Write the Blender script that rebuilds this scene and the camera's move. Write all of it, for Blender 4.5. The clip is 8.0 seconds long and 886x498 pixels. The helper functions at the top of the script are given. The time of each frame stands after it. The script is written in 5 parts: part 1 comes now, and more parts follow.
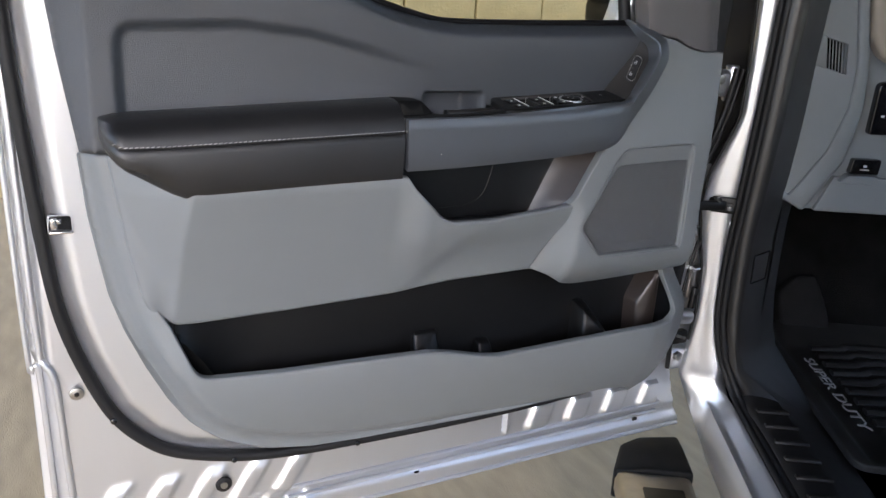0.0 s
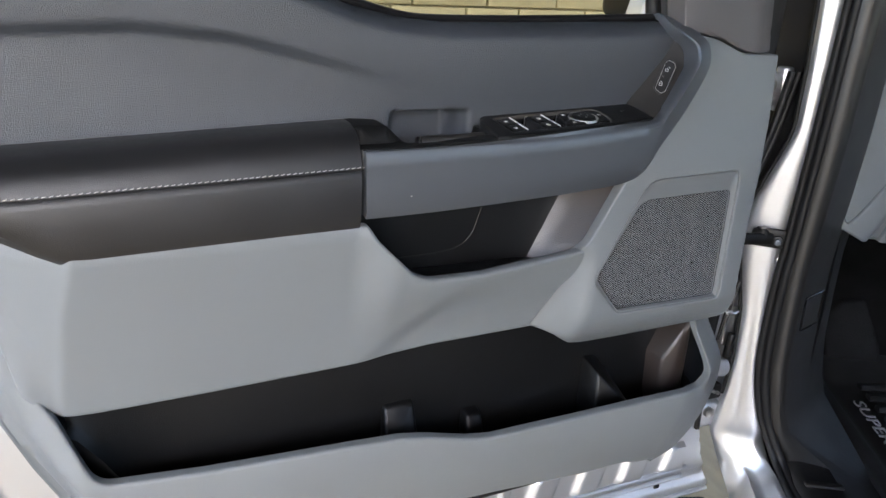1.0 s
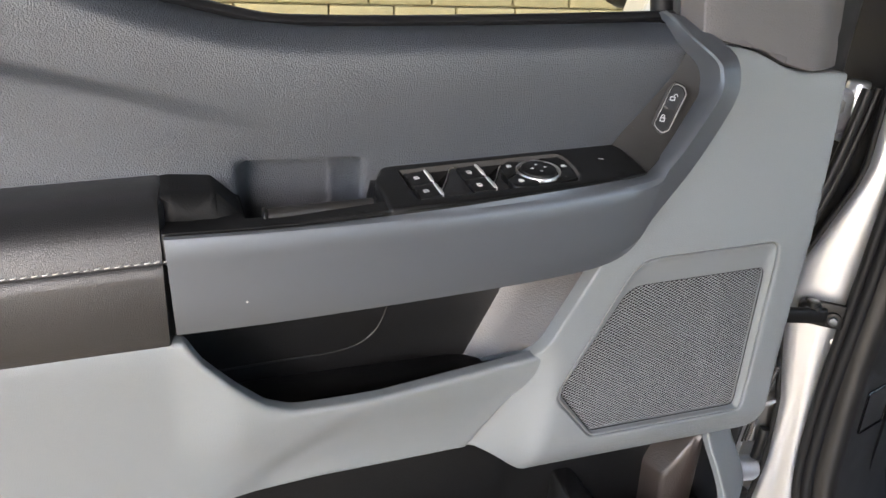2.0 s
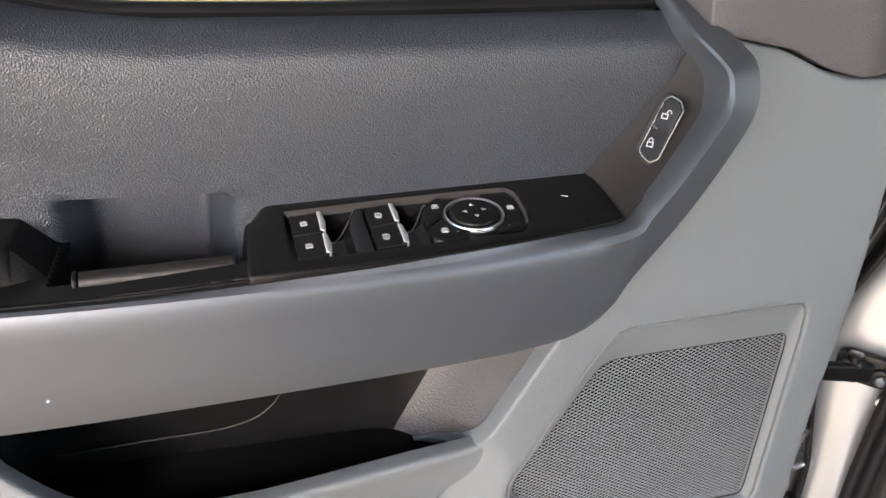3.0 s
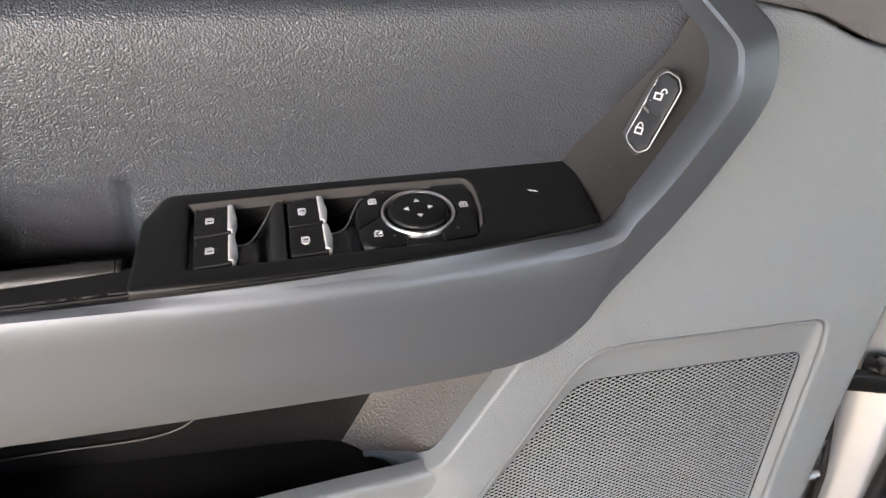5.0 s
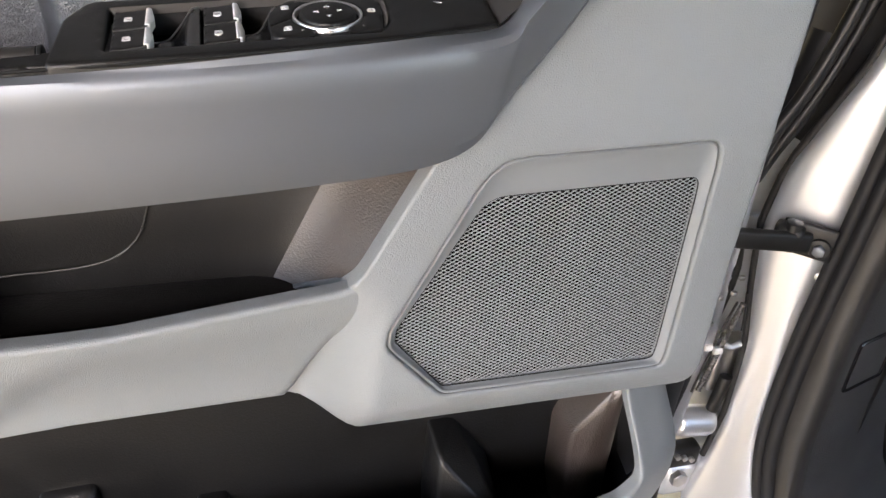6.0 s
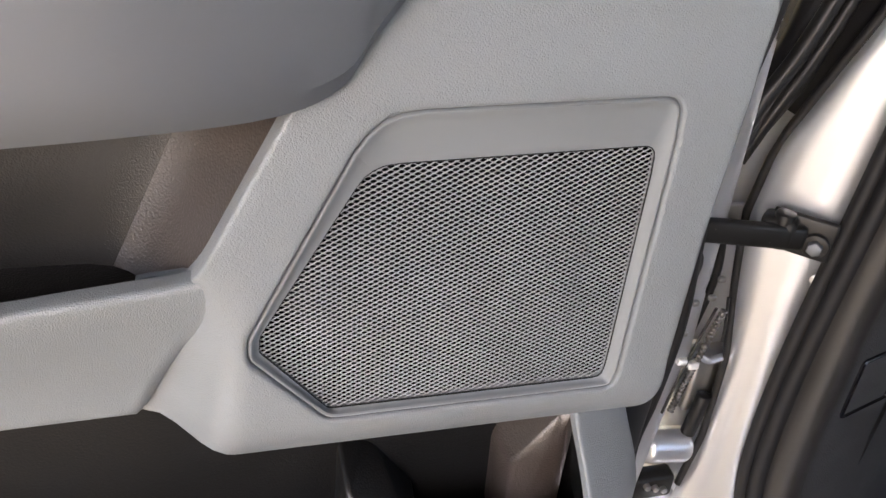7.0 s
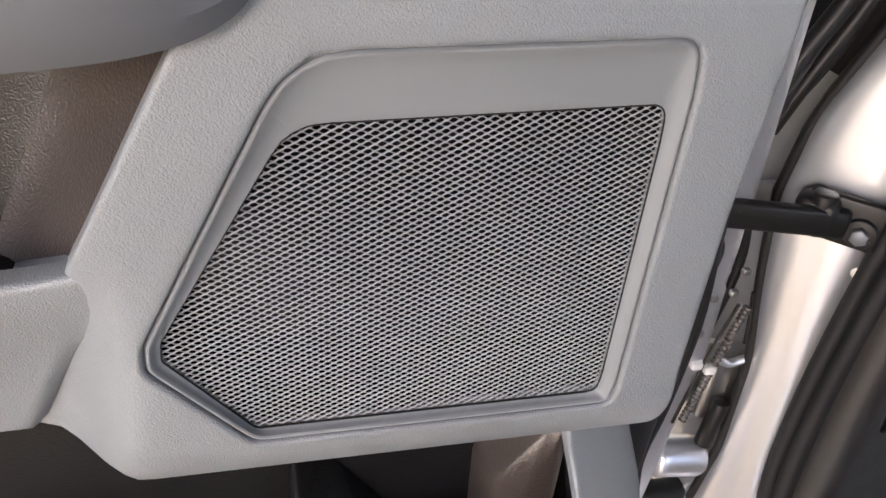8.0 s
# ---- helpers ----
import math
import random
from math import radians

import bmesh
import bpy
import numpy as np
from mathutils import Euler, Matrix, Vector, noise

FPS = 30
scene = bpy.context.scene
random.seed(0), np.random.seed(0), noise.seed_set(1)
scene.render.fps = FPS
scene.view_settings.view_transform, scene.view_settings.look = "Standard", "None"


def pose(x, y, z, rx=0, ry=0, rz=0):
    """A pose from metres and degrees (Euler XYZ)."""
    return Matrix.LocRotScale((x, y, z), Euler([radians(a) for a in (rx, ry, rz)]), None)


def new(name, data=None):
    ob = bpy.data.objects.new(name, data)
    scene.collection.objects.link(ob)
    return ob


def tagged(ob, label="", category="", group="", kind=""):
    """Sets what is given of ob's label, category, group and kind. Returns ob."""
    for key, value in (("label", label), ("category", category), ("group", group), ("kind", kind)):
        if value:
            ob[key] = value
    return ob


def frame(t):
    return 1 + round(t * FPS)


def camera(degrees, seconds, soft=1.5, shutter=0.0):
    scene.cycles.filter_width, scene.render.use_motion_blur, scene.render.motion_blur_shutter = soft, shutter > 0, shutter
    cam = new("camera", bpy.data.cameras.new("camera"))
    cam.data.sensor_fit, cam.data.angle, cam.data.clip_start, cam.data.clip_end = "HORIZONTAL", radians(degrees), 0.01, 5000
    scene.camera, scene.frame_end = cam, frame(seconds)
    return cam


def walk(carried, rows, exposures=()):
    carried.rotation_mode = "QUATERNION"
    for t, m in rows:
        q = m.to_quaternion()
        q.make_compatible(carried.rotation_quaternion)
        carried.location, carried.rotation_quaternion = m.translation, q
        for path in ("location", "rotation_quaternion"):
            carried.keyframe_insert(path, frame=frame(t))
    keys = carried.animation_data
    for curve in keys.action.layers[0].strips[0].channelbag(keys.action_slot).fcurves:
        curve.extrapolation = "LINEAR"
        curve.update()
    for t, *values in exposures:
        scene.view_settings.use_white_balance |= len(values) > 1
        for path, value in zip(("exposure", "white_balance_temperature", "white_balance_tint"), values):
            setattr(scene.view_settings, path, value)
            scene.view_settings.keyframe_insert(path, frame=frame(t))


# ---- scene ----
cam = camera(59.4, 8.0)
METRES, EYE, TILT, LEAN, TURN = 1.15, 1.42, -18.0, -2.8, -25.0
ROWS = [
    (0.0, 0.0, 0.0, 0.0, -0.0, 0.0, 0.0),
    (0.5, 0.0131, 0.0893, 0.0364, 0.32, -0.56, -0.08),
    (1.0, 0.0375, 0.2015, 0.0796, 1.13, -1.8, -0.31),
    (1.5, 0.0914, 0.3335, 0.1333, 3.21, -3.34, -1.24),
    (3.0, 0.1934, 0.5767, 0.2149, 9.01, -8.25, -3.09),
    (3.5, 0.2036, 0.6183, 0.2276, 10.66, -9.61, -3.42),
    (4.0, 0.2088, 0.6457, 0.2354, 11.58, -10.55, -3.71),
    (4.2, 0.2094, 0.6521, 0.2384, 11.78, -10.97, -3.95),
    (5.3, 0.2270, 0.6358, 0.2200, 11.62, -13.12, -4.25),
    (5.5, 0.2367, 0.6237, 0.2036, 11.14, -13.46, -4.17),
    (6.0, 0.2566, 0.6157, 0.1664, 9.78, -13.75, -3.95),
    (6.5, 0.2743, 0.6549, 0.1484, 9.89, -13.52, -4.32),
    (7.0, 0.2928, 0.7098, 0.1446, 10.49, -14.02, -4.92),
    (7.5, 0.3021, 0.7491, 0.1376, 11.26, -14.92, -5.31),
    (8.0, 0.3028, 0.7774, 0.1332, 11.88, -15.8, -5.22),
]
EXPOSURES = [(0.0, 1.68, 6160, 18), (1.0, 2.06, 6130, 16), (1.5, 2.52, 6330, 16), (3.0, 2.74, 6760, 19), (3.5, 2.80, 6760, 19), (5.5, 2.95, 6880, 20), (6.3, 2.96, 6850, 19), (7.0, 2.80, 6900, 22), (8.0, 2.79, 6900, 24)]
walk(cam, [(t, pose(0, 0, EYE, TILT, LEAN, TURN) @ pose(METRES * x, METRES * y, METRES * z, 90 + pitch, roll, yaw)) for t, x, y, z, yaw, pitch, roll in ROWS],
     exposures=EXPOSURES)

# ---- world, sun and exposure ----
world = bpy.data.worlds.new("sky")
scene.world = world
world.use_nodes = True
wn = world.node_tree
sky = wn.nodes.new("ShaderNodeTexSky")
sky.sky_type, sky.sun_disc = "NISHITA", False
SUN_UP, SUN_TURN = 34.0, 206.0
sky.sun_elevation, sky.sun_rotation = radians(SUN_UP), radians(SUN_TURN)
sky.air_density, sky.dust_density = 1.0, 1.0
wn.links.new(sky.outputs[0], wn.nodes["Background"].inputs[0])
wn.nodes["Background"].inputs[1].default_value = 0.2
sun = new("sun", bpy.data.lights.new("sun", "SUN"))
sun.data.energy, sun.data.angle, sun.data.color = 1.5, radians(50), (1.0, 0.95, 0.875)
sd = Vector((math.sin(radians(SUN_TURN)) * math.cos(radians(SUN_UP)), math.cos(radians(SUN_TURN)) * math.cos(radians(SUN_UP)), math.sin(radians(SUN_UP))))
sun.matrix_world = Matrix.Translation((0, 0, 8)) @ sd.to_track_quat("Z", "Y").to_matrix().to_4x4()

# ---- materials ----


def material(name, color, rough=0.5, metal=0.0, grain=0.0, grain_size=0.001, wear=0.12, wear_size=0.05, cells=False, spec=0.5, coat=0.0, rough_wear=0.08, stretch=(1, 1, 1), specks=0.0):
    """A surface with a fine relief and a slow unevenness of tone and gloss."""
    m = bpy.data.materials.new(name)
    m.use_nodes = True
    nt, b = m.node_tree, m.node_tree.nodes["Principled BSDF"]
    b.inputs["Metallic"].default_value = metal
    b.inputs["Specular IOR Level"].default_value = spec
    b.inputs["Coat Weight"].default_value = coat
    b.inputs["Coat Roughness"].default_value = 0.06
    co = nt.nodes.new("ShaderNodeTexCoord")
    mp = nt.nodes.new("ShaderNodeMapping")
    mp.inputs["Scale"].default_value = stretch
    nt.links.new(co.outputs["Object"], mp.inputs[0])
    big = nt.nodes.new("ShaderNodeTexNoise")
    big.inputs["Scale"].default_value, big.inputs["Detail"].default_value = 1 / wear_size, 5
    nt.links.new(mp.outputs[0], big.inputs["Vector"])
    ramp = nt.nodes.new("ShaderNodeMapRange")
    ramp.inputs[1].default_value, ramp.inputs[2].default_value = 0.2, 0.8
    ramp.inputs[3].default_value, ramp.inputs[4].default_value = 1 - wear, 1 + wear
    nt.links.new(big.outputs["Fac"], ramp.inputs[0])
    mul = nt.nodes.new("ShaderNodeVectorMath")
    mul.operation = "MULTIPLY"
    mul.inputs[0].default_value = color
    nt.links.new(ramp.outputs[0], mul.inputs[1])
    if specks:
        dots = nt.nodes.new("ShaderNodeTexVoronoi")
        dots.inputs["Scale"].default_value = 1 / 0.009
        nt.links.new(co.outputs["Object"], dots.inputs["Vector"])
        small = nt.nodes.new("ShaderNodeMapRange")
        small.inputs[1].default_value, small.inputs[2].default_value = 0.02, 0.045
        small.inputs[3].default_value, small.inputs[4].default_value = specks, 0.0
        nt.links.new(dots.outputs["Distance"], small.inputs[0])
        mix = nt.nodes.new("ShaderNodeMix")
        mix.data_type = "RGBA"
        mix.inputs["B"].default_value = (0.45, 0.42, 0.36, 1)
        nt.links.new(small.outputs[0], mix.inputs["Factor"])
        nt.links.new(mul.outputs[0], mix.inputs["A"])
        nt.links.new(mix.outputs["Result"], b.inputs["Base Color"])
    else:
        nt.links.new(mul.outputs[0], b.inputs["Base Color"])
    rr = nt.nodes.new("ShaderNodeMapRange")
    rr.inputs[1].default_value, rr.inputs[2].default_value = 0.2, 0.8
    rr.inputs[3].default_value, rr.inputs[4].default_value = max(0.02, rough - rough_wear), min(1, rough + rough_wear)
    nt.links.new(big.outputs["Fac"], rr.inputs[0])
    nt.links.new(rr.outputs[0], b.inputs["Roughness"])
    if grain:
        fine = nt.nodes.new("ShaderNodeTexVoronoi" if cells else "ShaderNodeTexNoise")
        fine.inputs["Scale"].default_value = 1 / grain_size
        if cells:
            fine.feature = "SMOOTH_F1"
        else:
            fine.inputs["Detail"].default_value = 3
        nt.links.new(mp.outputs[0], fine.inputs["Vector"])
        bump = nt.nodes.new("ShaderNodeBump")
        bump.inputs["Strength"].default_value, bump.inputs["Distance"].default_value = grain, grain_size * 0.5
        bump.invert = cells
        nt.links.new(fine.outputs["Distance" if cells else "Fac"], bump.inputs["Height"])
        nt.links.new(bump.outputs[0], b.inputs["Normal"])
    return m


SMOOTH = material("smooth_grey_plastic", (0.160, 0.172, 0.180), 0.48, grain=0.05, grain_size=0.0008, wear=0.04, wear_size=0.06)
GREY = material("grey_plastic", (0.172, 0.186, 0.196), 0.47, grain=0.8, grain_size=0.00065, cells=True, wear=0.04, wear_size=0.12)
SLATE = material("slate_vinyl", (0.044, 0.050, 0.060), 0.43, spec=0.85, grain=1.5, grain_size=0.0008, cells=True, wear=0.06, wear_size=0.08)
SATIN = material("satin_slate_paint", (0.140, 0.152, 0.169), 0.44, metal=0.65, wear=0.04, wear_size=0.2, rough_wear=0.02)
TAUPE = material("taupe_plastic", (0.060, 0.056, 0.052), 0.42, grain=0.1, grain_size=0.0009, wear=0.06)
SAIL = material("taupe_woven_vinyl", (0.095, 0.089, 0.090), 0.55, grain=0.6, grain_size=0.0014, wear=0.08, wear_size=0.05)
LEATHER = material("black_leather", (0.0122, 0.0124, 0.0136), 0.36, spec=0.68, grain=0.7, grain_size=0.0006, cells=True, wear=0.1)
BLACK = material("black_plastic", (0.008, 0.008, 0.008), 0.42, spec=0.3, grain=0.25, grain_size=0.0008, wear=0.1, specks=0.35)
BIN = material("black_sheen_plastic", (0.0062, 0.0061, 0.0063), 0.38, spec=0.36, grain=0.5, grain_size=0.0008, cells=True, wear=0.15, wear_size=0.03)
MATTE = material("matte_black_panel", (0.030, 0.0285, 0.027), 0.5, spec=0.25, grain=0.2, grain_size=0.0008, wear=0.1, specks=0.3)
# also colours the pocket-end gusset, where the brown stands for warm light on black
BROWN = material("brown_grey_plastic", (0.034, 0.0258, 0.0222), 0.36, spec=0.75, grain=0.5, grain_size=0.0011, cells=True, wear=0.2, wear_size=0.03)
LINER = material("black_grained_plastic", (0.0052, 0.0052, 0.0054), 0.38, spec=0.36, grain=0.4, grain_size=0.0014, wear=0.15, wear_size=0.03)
GLOSS = material("gloss_black", (0.006, 0.006, 0.007), 0.16, wear=0.05)
RUBBER = material("black_rubber", (0.008, 0.008, 0.009), 0.55, spec=0.35, grain=0.2, grain_size=0.001, wear=0.2)
SILVER = material("silver_metallic_paint", (0.64, 0.655, 0.68), 0.37, metal=0.81, grain=0.05, grain_size=0.0006, wear=0.03, wear_size=0.15, coat=0.6, rough_wear=0.02)
CHROME = material("chrome", (0.72, 0.72, 0.72), 0.12, metal=1.0, wear=0.05)
SATIN_CHROME = material("satin_chrome", (0.60, 0.60, 0.60), 0.38, metal=0.9, wear=0.04)
STEEL = material("zinc_steel", (0.45, 0.44, 0.42), 0.35, metal=1.0, wear=0.2, wear_size=0.02)
WHITE = material("white_print", (0.55, 0.55, 0.55), 0.5, wear=0.03)
TIP = material("bright_tip", (0.55, 0.55, 0.54), 0.5, metal=0.1, wear=0.03)
THREAD = material("grey_thread", (0.42, 0.41, 0.39), 0.7, grain=0.4, grain_size=0.0004)
GRILLE = material("grey_grille_plastic", (0.232, 0.243, 0.250), 0.42, wear=0.05)
KICK = material("charcoal_grained_plastic", (0.032, 0.0324, 0.0336), 0.44, spec=0.55, grain=0.5, grain_size=0.0012, cells=True, wear=0.15)
PILLAR = material("dark_brown_grey_trim", (0.019, 0.0180, 0.0172), 0.40, spec=0.6, grain=0.2, grain_size=0.0012, wear=0.15)
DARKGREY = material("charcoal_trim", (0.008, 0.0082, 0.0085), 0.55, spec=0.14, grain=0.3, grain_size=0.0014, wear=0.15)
CARPET = material("black_carpet", (0.033, 0.032, 0.031), 0.95, spec=0.05, grain=0.8, grain_size=0.003, wear=0.3, wear_size=0.06)
COLUMN = material("tan_column_plastic", (0.30, 0.26, 0.215), 0.5, grain=0.3, grain_size=0.001, wear=0.06)
MAT = material("black_rubber_mat", (0.040, 0.0385, 0.036), 0.46, spec=0.4, specks=0.5, grain=0.4, grain_size=0.002, wear=0.35, wear_size=0.05)
CONCRETE = material("broomed_concrete", (0.40, 0.325, 0.205), 0.85, grain=1.0, grain_size=0.004, wear=0.20, wear_size=0.05, stretch=(1, 0.25, 1))
STONE = material("buff_stone", (0.36, 0.30, 0.16), 0.85, grain=0.6, grain_size=0.02, wear=0.2, wear_size=0.15)
MORTAR = material("pale_mortar", (0.42, 0.37, 0.24), 0.9, grain=0.5, grain_size=0.01, wear=0.15)
STEP = material("brushed_aluminium", (0.42, 0.37, 0.28), 0.42, metal=0.8, wear=0.2, wear_size=0.03)
GLASS = bpy.data.materials.new("tinted_glass")
GLASS.use_nodes = True
gb = GLASS.node_tree.nodes["Principled BSDF"]
gb.inputs["Base Color"].default_value = (0.70, 0.69, 0.60, 1)
gb.inputs["Roughness"].default_value = 0.0
gb.inputs["Transmission Weight"].default_value = 1.0
gb.inputs["IOR"].default_value = 1.02
gb.inputs["Specular IOR Level"].default_value = 0.4

# ---- building tools ----


def interp(x, xs, ys):
    return float(np.interp(x, xs, ys))


def step01(a):
    a = min(1.0, max(0.0, a))
    return a * a * (3 - 2 * a)


def thing(name, at, label, category, group="", kind=""):
    ob = new(name)
    ob.empty_display_size = 0.05
    ob.location = at
    bpy.context.view_layer.update()
    return tagged(ob, label, category, group, kind)


def part(name, bm, mat, parent, label="", smooth=55):
    me = bpy.data.meshes.new(name)
    bm.normal_update()
    bm.to_mesh(me)
    bm.free()
    me.materials.append(mat)
    me.shade_smooth()
    me.set_sharp_from_angle(angle=radians(smooth))
    ob = new(name, me)
    if parent is not None:
        ob.parent = parent
        top = parent
        while top.parent is not None:
            top = top.parent
        ob.matrix_parent_inverse = Matrix.Translation(top.location).inverted() if parent is top else Matrix.Identity(4)
    if label:
        ob["label"] = label
    return ob


def rounded(points, radius=0.004, fine=0.012):
    """A closed outline with rounded corners; a third number is that corner's own radius."""
    n, out = len(points), []
    for i in range(n):
        p = Vector(points[i][:2])
        a, b = Vector(points[i - 1][:2]), Vector(points[(i + 1) % n][:2])
        r = points[i][2] if len(points[i]) > 2 else radius
        ia, ib = (a - p), (b - p)
        turn = math.pi - ia.angle(ib, math.pi)
        if turn < 0.02 or r <= 0:
            out.append(p)
            continue
        cut = min(r * math.tan(turn / 2), 0.46 * ia.length, 0.46 * ib.length)
        s, e = p + ia.normalized() * cut, p + ib.normalized() * cut
        k = max(2, int(turn / 0.22))
        for j in range(k + 1):
            t = j / k
            out.append(s * (1 - t) ** 2 + p * 2 * t * (1 - t) + e * t * t)
    dense = []
    for i, p in enumerate(out):
        q = out[(i + 1) % len(out)]
        k = max(1, int((q - p).length / fine))
        dense += [p + (q - p) * (j / k) for j in range(k)]
    return [d for i, d in enumerate(dense) if (d - dense[i - 1]).length > 1e-5]


def distance(pts, polys):
    best = np.full(len(pts), 1e9)
    for poly in polys:
        a = np.array(poly)
        d = np.roll(a, -1, 0) - a
        for k in range(0, len(pts), 4000):
            p = pts[k:k + 4000, None, :] - a[None]
            t = np.clip((p * d).sum(2) / np.maximum((d * d).sum(1), 1e-12), 0, 1)
            best[k:k + 4000] = np.minimum(best[k:k + 4000], np.sqrt(((p - t[..., None] * d) ** 2).sum(2)).min(1))
    return best


def inside(pts, polys):
    odd = np.zeros(len(pts), bool)
    for poly in polys:
        a = np.array(poly)
        b = np.roll(a, -1, 0)
        for k in range(0, len(pts), 4000):
            x, y = pts[k:k + 4000, 0][:, None], pts[k:k + 4000, 1][:, None]
            hit = ((a[:, 1] > y) != (b[:, 1] > y)) & (x < (b[:, 0] - a[:, 0]) * (y - a[:, 1]) / np.where(b[:, 1] == a[:, 1], 1e-12, b[:, 1] - a[:, 1]) + a[:, 0])
            odd[k:k + 4000] ^= hit.sum(1) % 2 == 1
    return odd


def door_frame(u, v, o):
    return (u, -o, v)


def relief(outline, height, place=door_frame, depth=0.01, edge=0.003, holes=(), step=0.012, bm=None, rings=()):
    """A moulded piece: an outline with holes, a front surface of any height, rounded rims and walls that go back by depth."""
    from mathutils.geometry import delaunay_2d_cdt
    polys = [[tuple(p) for p in poly] for poly in (outline, *holes)]
    flat, edges = [], []
    for poly in polys:
        k = len(flat)
        flat += poly
        edges += [(k + i, k + (i + 1) % len(poly)) for i in range(len(poly))]
    extra = []
    if edge > 0 or rings:
        for poly in polys:
            a = np.array(poly)
            t = np.roll(a, -1, 0) - np.roll(a, 1, 0)
            nrm = np.stack([-t[:, 1], t[:, 0]], 1) / np.maximum(np.linalg.norm(t, axis=1), 1e-9)[:, None]
            for way in (1, -1):
                for off in rings or (edge * 0.1, edge * 0.3, edge * 0.6, edge):
                    ring = a + nrm * way * off
                    extra.append(ring[(distance(ring, polys) > off * 0.93) & inside(ring, polys)])
    a = np.array(flat)
    gx, gy = np.meshgrid(np.arange(a[:, 0].min(), a[:, 0].max(), step), np.arange(a[:, 1].min(), a[:, 1].max(), step))
    gx = gx + (np.arange(gx.shape[0])[:, None] % 2) * step * 0.5
    grid = np.stack([gx.ravel(), gy.ravel()], 1)
    grid = grid[inside(grid, polys)]
    if len(grid):
        grid = grid[distance(grid, polys) > max(edge * 1.4, step * 0.4)]
    extra.append(grid)
    pts = flat + [tuple(p) for p in np.concatenate(extra)]
    vs, _, fs, orig, _, _ = delaunay_2d_cdt([Vector(p) for p in pts], edges, [], 0, 1e-7)
    where = {}
    for i, os_ in enumerate(orig):
        for o in os_:
            where[o] = i
    arr = np.array([tuple(v) for v in vs])
    d = distance(arr, polys)
    bm = bm or bmesh.new()
    front = []
    for (u, v), di in zip(arr, d):
        o = height(u, v)
        if edge > 0 and di < edge:
            o -= edge - math.sqrt(max(0.0, edge * edge - (edge - di) ** 2))
        front.append(bm.verts.new(place(u, v, o)))
    cent = np.array([arr[list(f)].mean(0) for f in fs])
    for f, ok in zip(fs, inside(cent, polys)):
        if ok:
            bm.faces.new([front[i] for i in f])
    k = 0
    for j, poly in enumerate(polys):
        back = [bm.verts.new(place(u, v, height(u, v) - depth)) for u, v in poly]
        area = sum(poly[i - 1][0] * poly[i][1] - poly[i][0] * poly[i - 1][1] for i in range(len(poly)))
        for i in range(len(poly)):
            i2 = (i + 1) % len(poly)
            q = [front[where[k + i]], back[i], back[i2], front[where[k + i2]]]
            if len(set(q)) == 4:
                bm.faces.new(q if (area > 0) == (j == 0) else q[::-1])
        k += len(poly)
    return bm


def loft(rows, bm=None, close=False, caps=False):
    bm = bm or bmesh.new()
    vs = [[bm.verts.new(p) for p in row] for row in rows]
    n = len(rows[0])
    for a, b in zip(vs, vs[1:]):
        for i in range(n if close else n - 1):
            j = (i + 1) % n
            bm.faces.new((a[i], a[j], b[j], b[i]))
    if caps:
        bm.faces.new(vs[0][::-1])
        bm.faces.new(vs[-1])
    return bm


def spline(points, k=6, close=False):
    """A smooth curve through a few points."""
    p = [Vector(q) for q in points]
    n, out = len(p), []
    for i in range(n if close else n - 1):
        if close:
            a, b, c, d = p[i - 1], p[i], p[(i + 1) % n], p[(i + 2) % n]
        else:
            a, b, c, d = p[max(0, i - 1)], p[i], p[i + 1], p[min(n - 1, i + 2)]
        for j in range(k):
            t = j / k
            out.append(0.5 * (2 * b + (c - a) * t + (2 * a - 5 * b + 4 * c - d) * t * t + (3 * b - a - 3 * c + d) * t ** 3))
    return out if close else out + [p[-1]]


def tube(points, radius, sides=8, bm=None, close=False, flat=1.0, up=(0, 0, 1)):
    bm = bm or bmesh.new()
    p, rows = [Vector(q) for q in points], []
    n, u = len(p), None
    for i in range(n):
        t = (p[(i + 1) % n] - p[i - 1]) if close else (p[min(n - 1, i + 1)] - p[max(0, i - 1)])
        t.normalize()
        if u is None:
            u = t.cross(Vector(up))
            if u.length < 0.3:
                u = t.cross(Vector((1, 0, 0)))
        u = (u - t * u.dot(t)).normalized()
        w = u.cross(t)
        r = radius(i / max(1, n - 1)) if callable(radius) else radius
        rows.append([p[i] + u * r * math.cos(a) + w * r * flat * math.sin(a) for a in (2 * math.pi * j / sides for j in range(sides))])
    if close:
        rows.append(rows[0])
    return loft(rows, bm, close=True, caps=not close)


def block(size, at=(0, 0, 0), bevel=0.002, m=None, bm=None, segments=2):
    """A box with softened edges, its middle at the given place."""
    own = bmesh.new()
    bmesh.ops.create_cube(own, size=1)
    bmesh.ops.scale(own, vec=size, verts=own.verts)
    if bevel:
        bmesh.ops.bevel(own, geom=own.edges[:], offset=min(bevel, min(size) * 0.45), segments=segments, profile=0.5, affect="EDGES", clamp_overlap=True)
    bmesh.ops.transform(own, matrix=(m or Matrix.Identity(4)) @ Matrix.Translation(at), verts=own.verts)
    return merge(own, bm)


def merge(own, bm):
    if bm is None:
        return own
    me = bpy.data.meshes.new("tmp")
    own.to_mesh(me)
    own.free()
    bm.from_mesh(me)
    bpy.data.meshes.remove(me)
    return bm


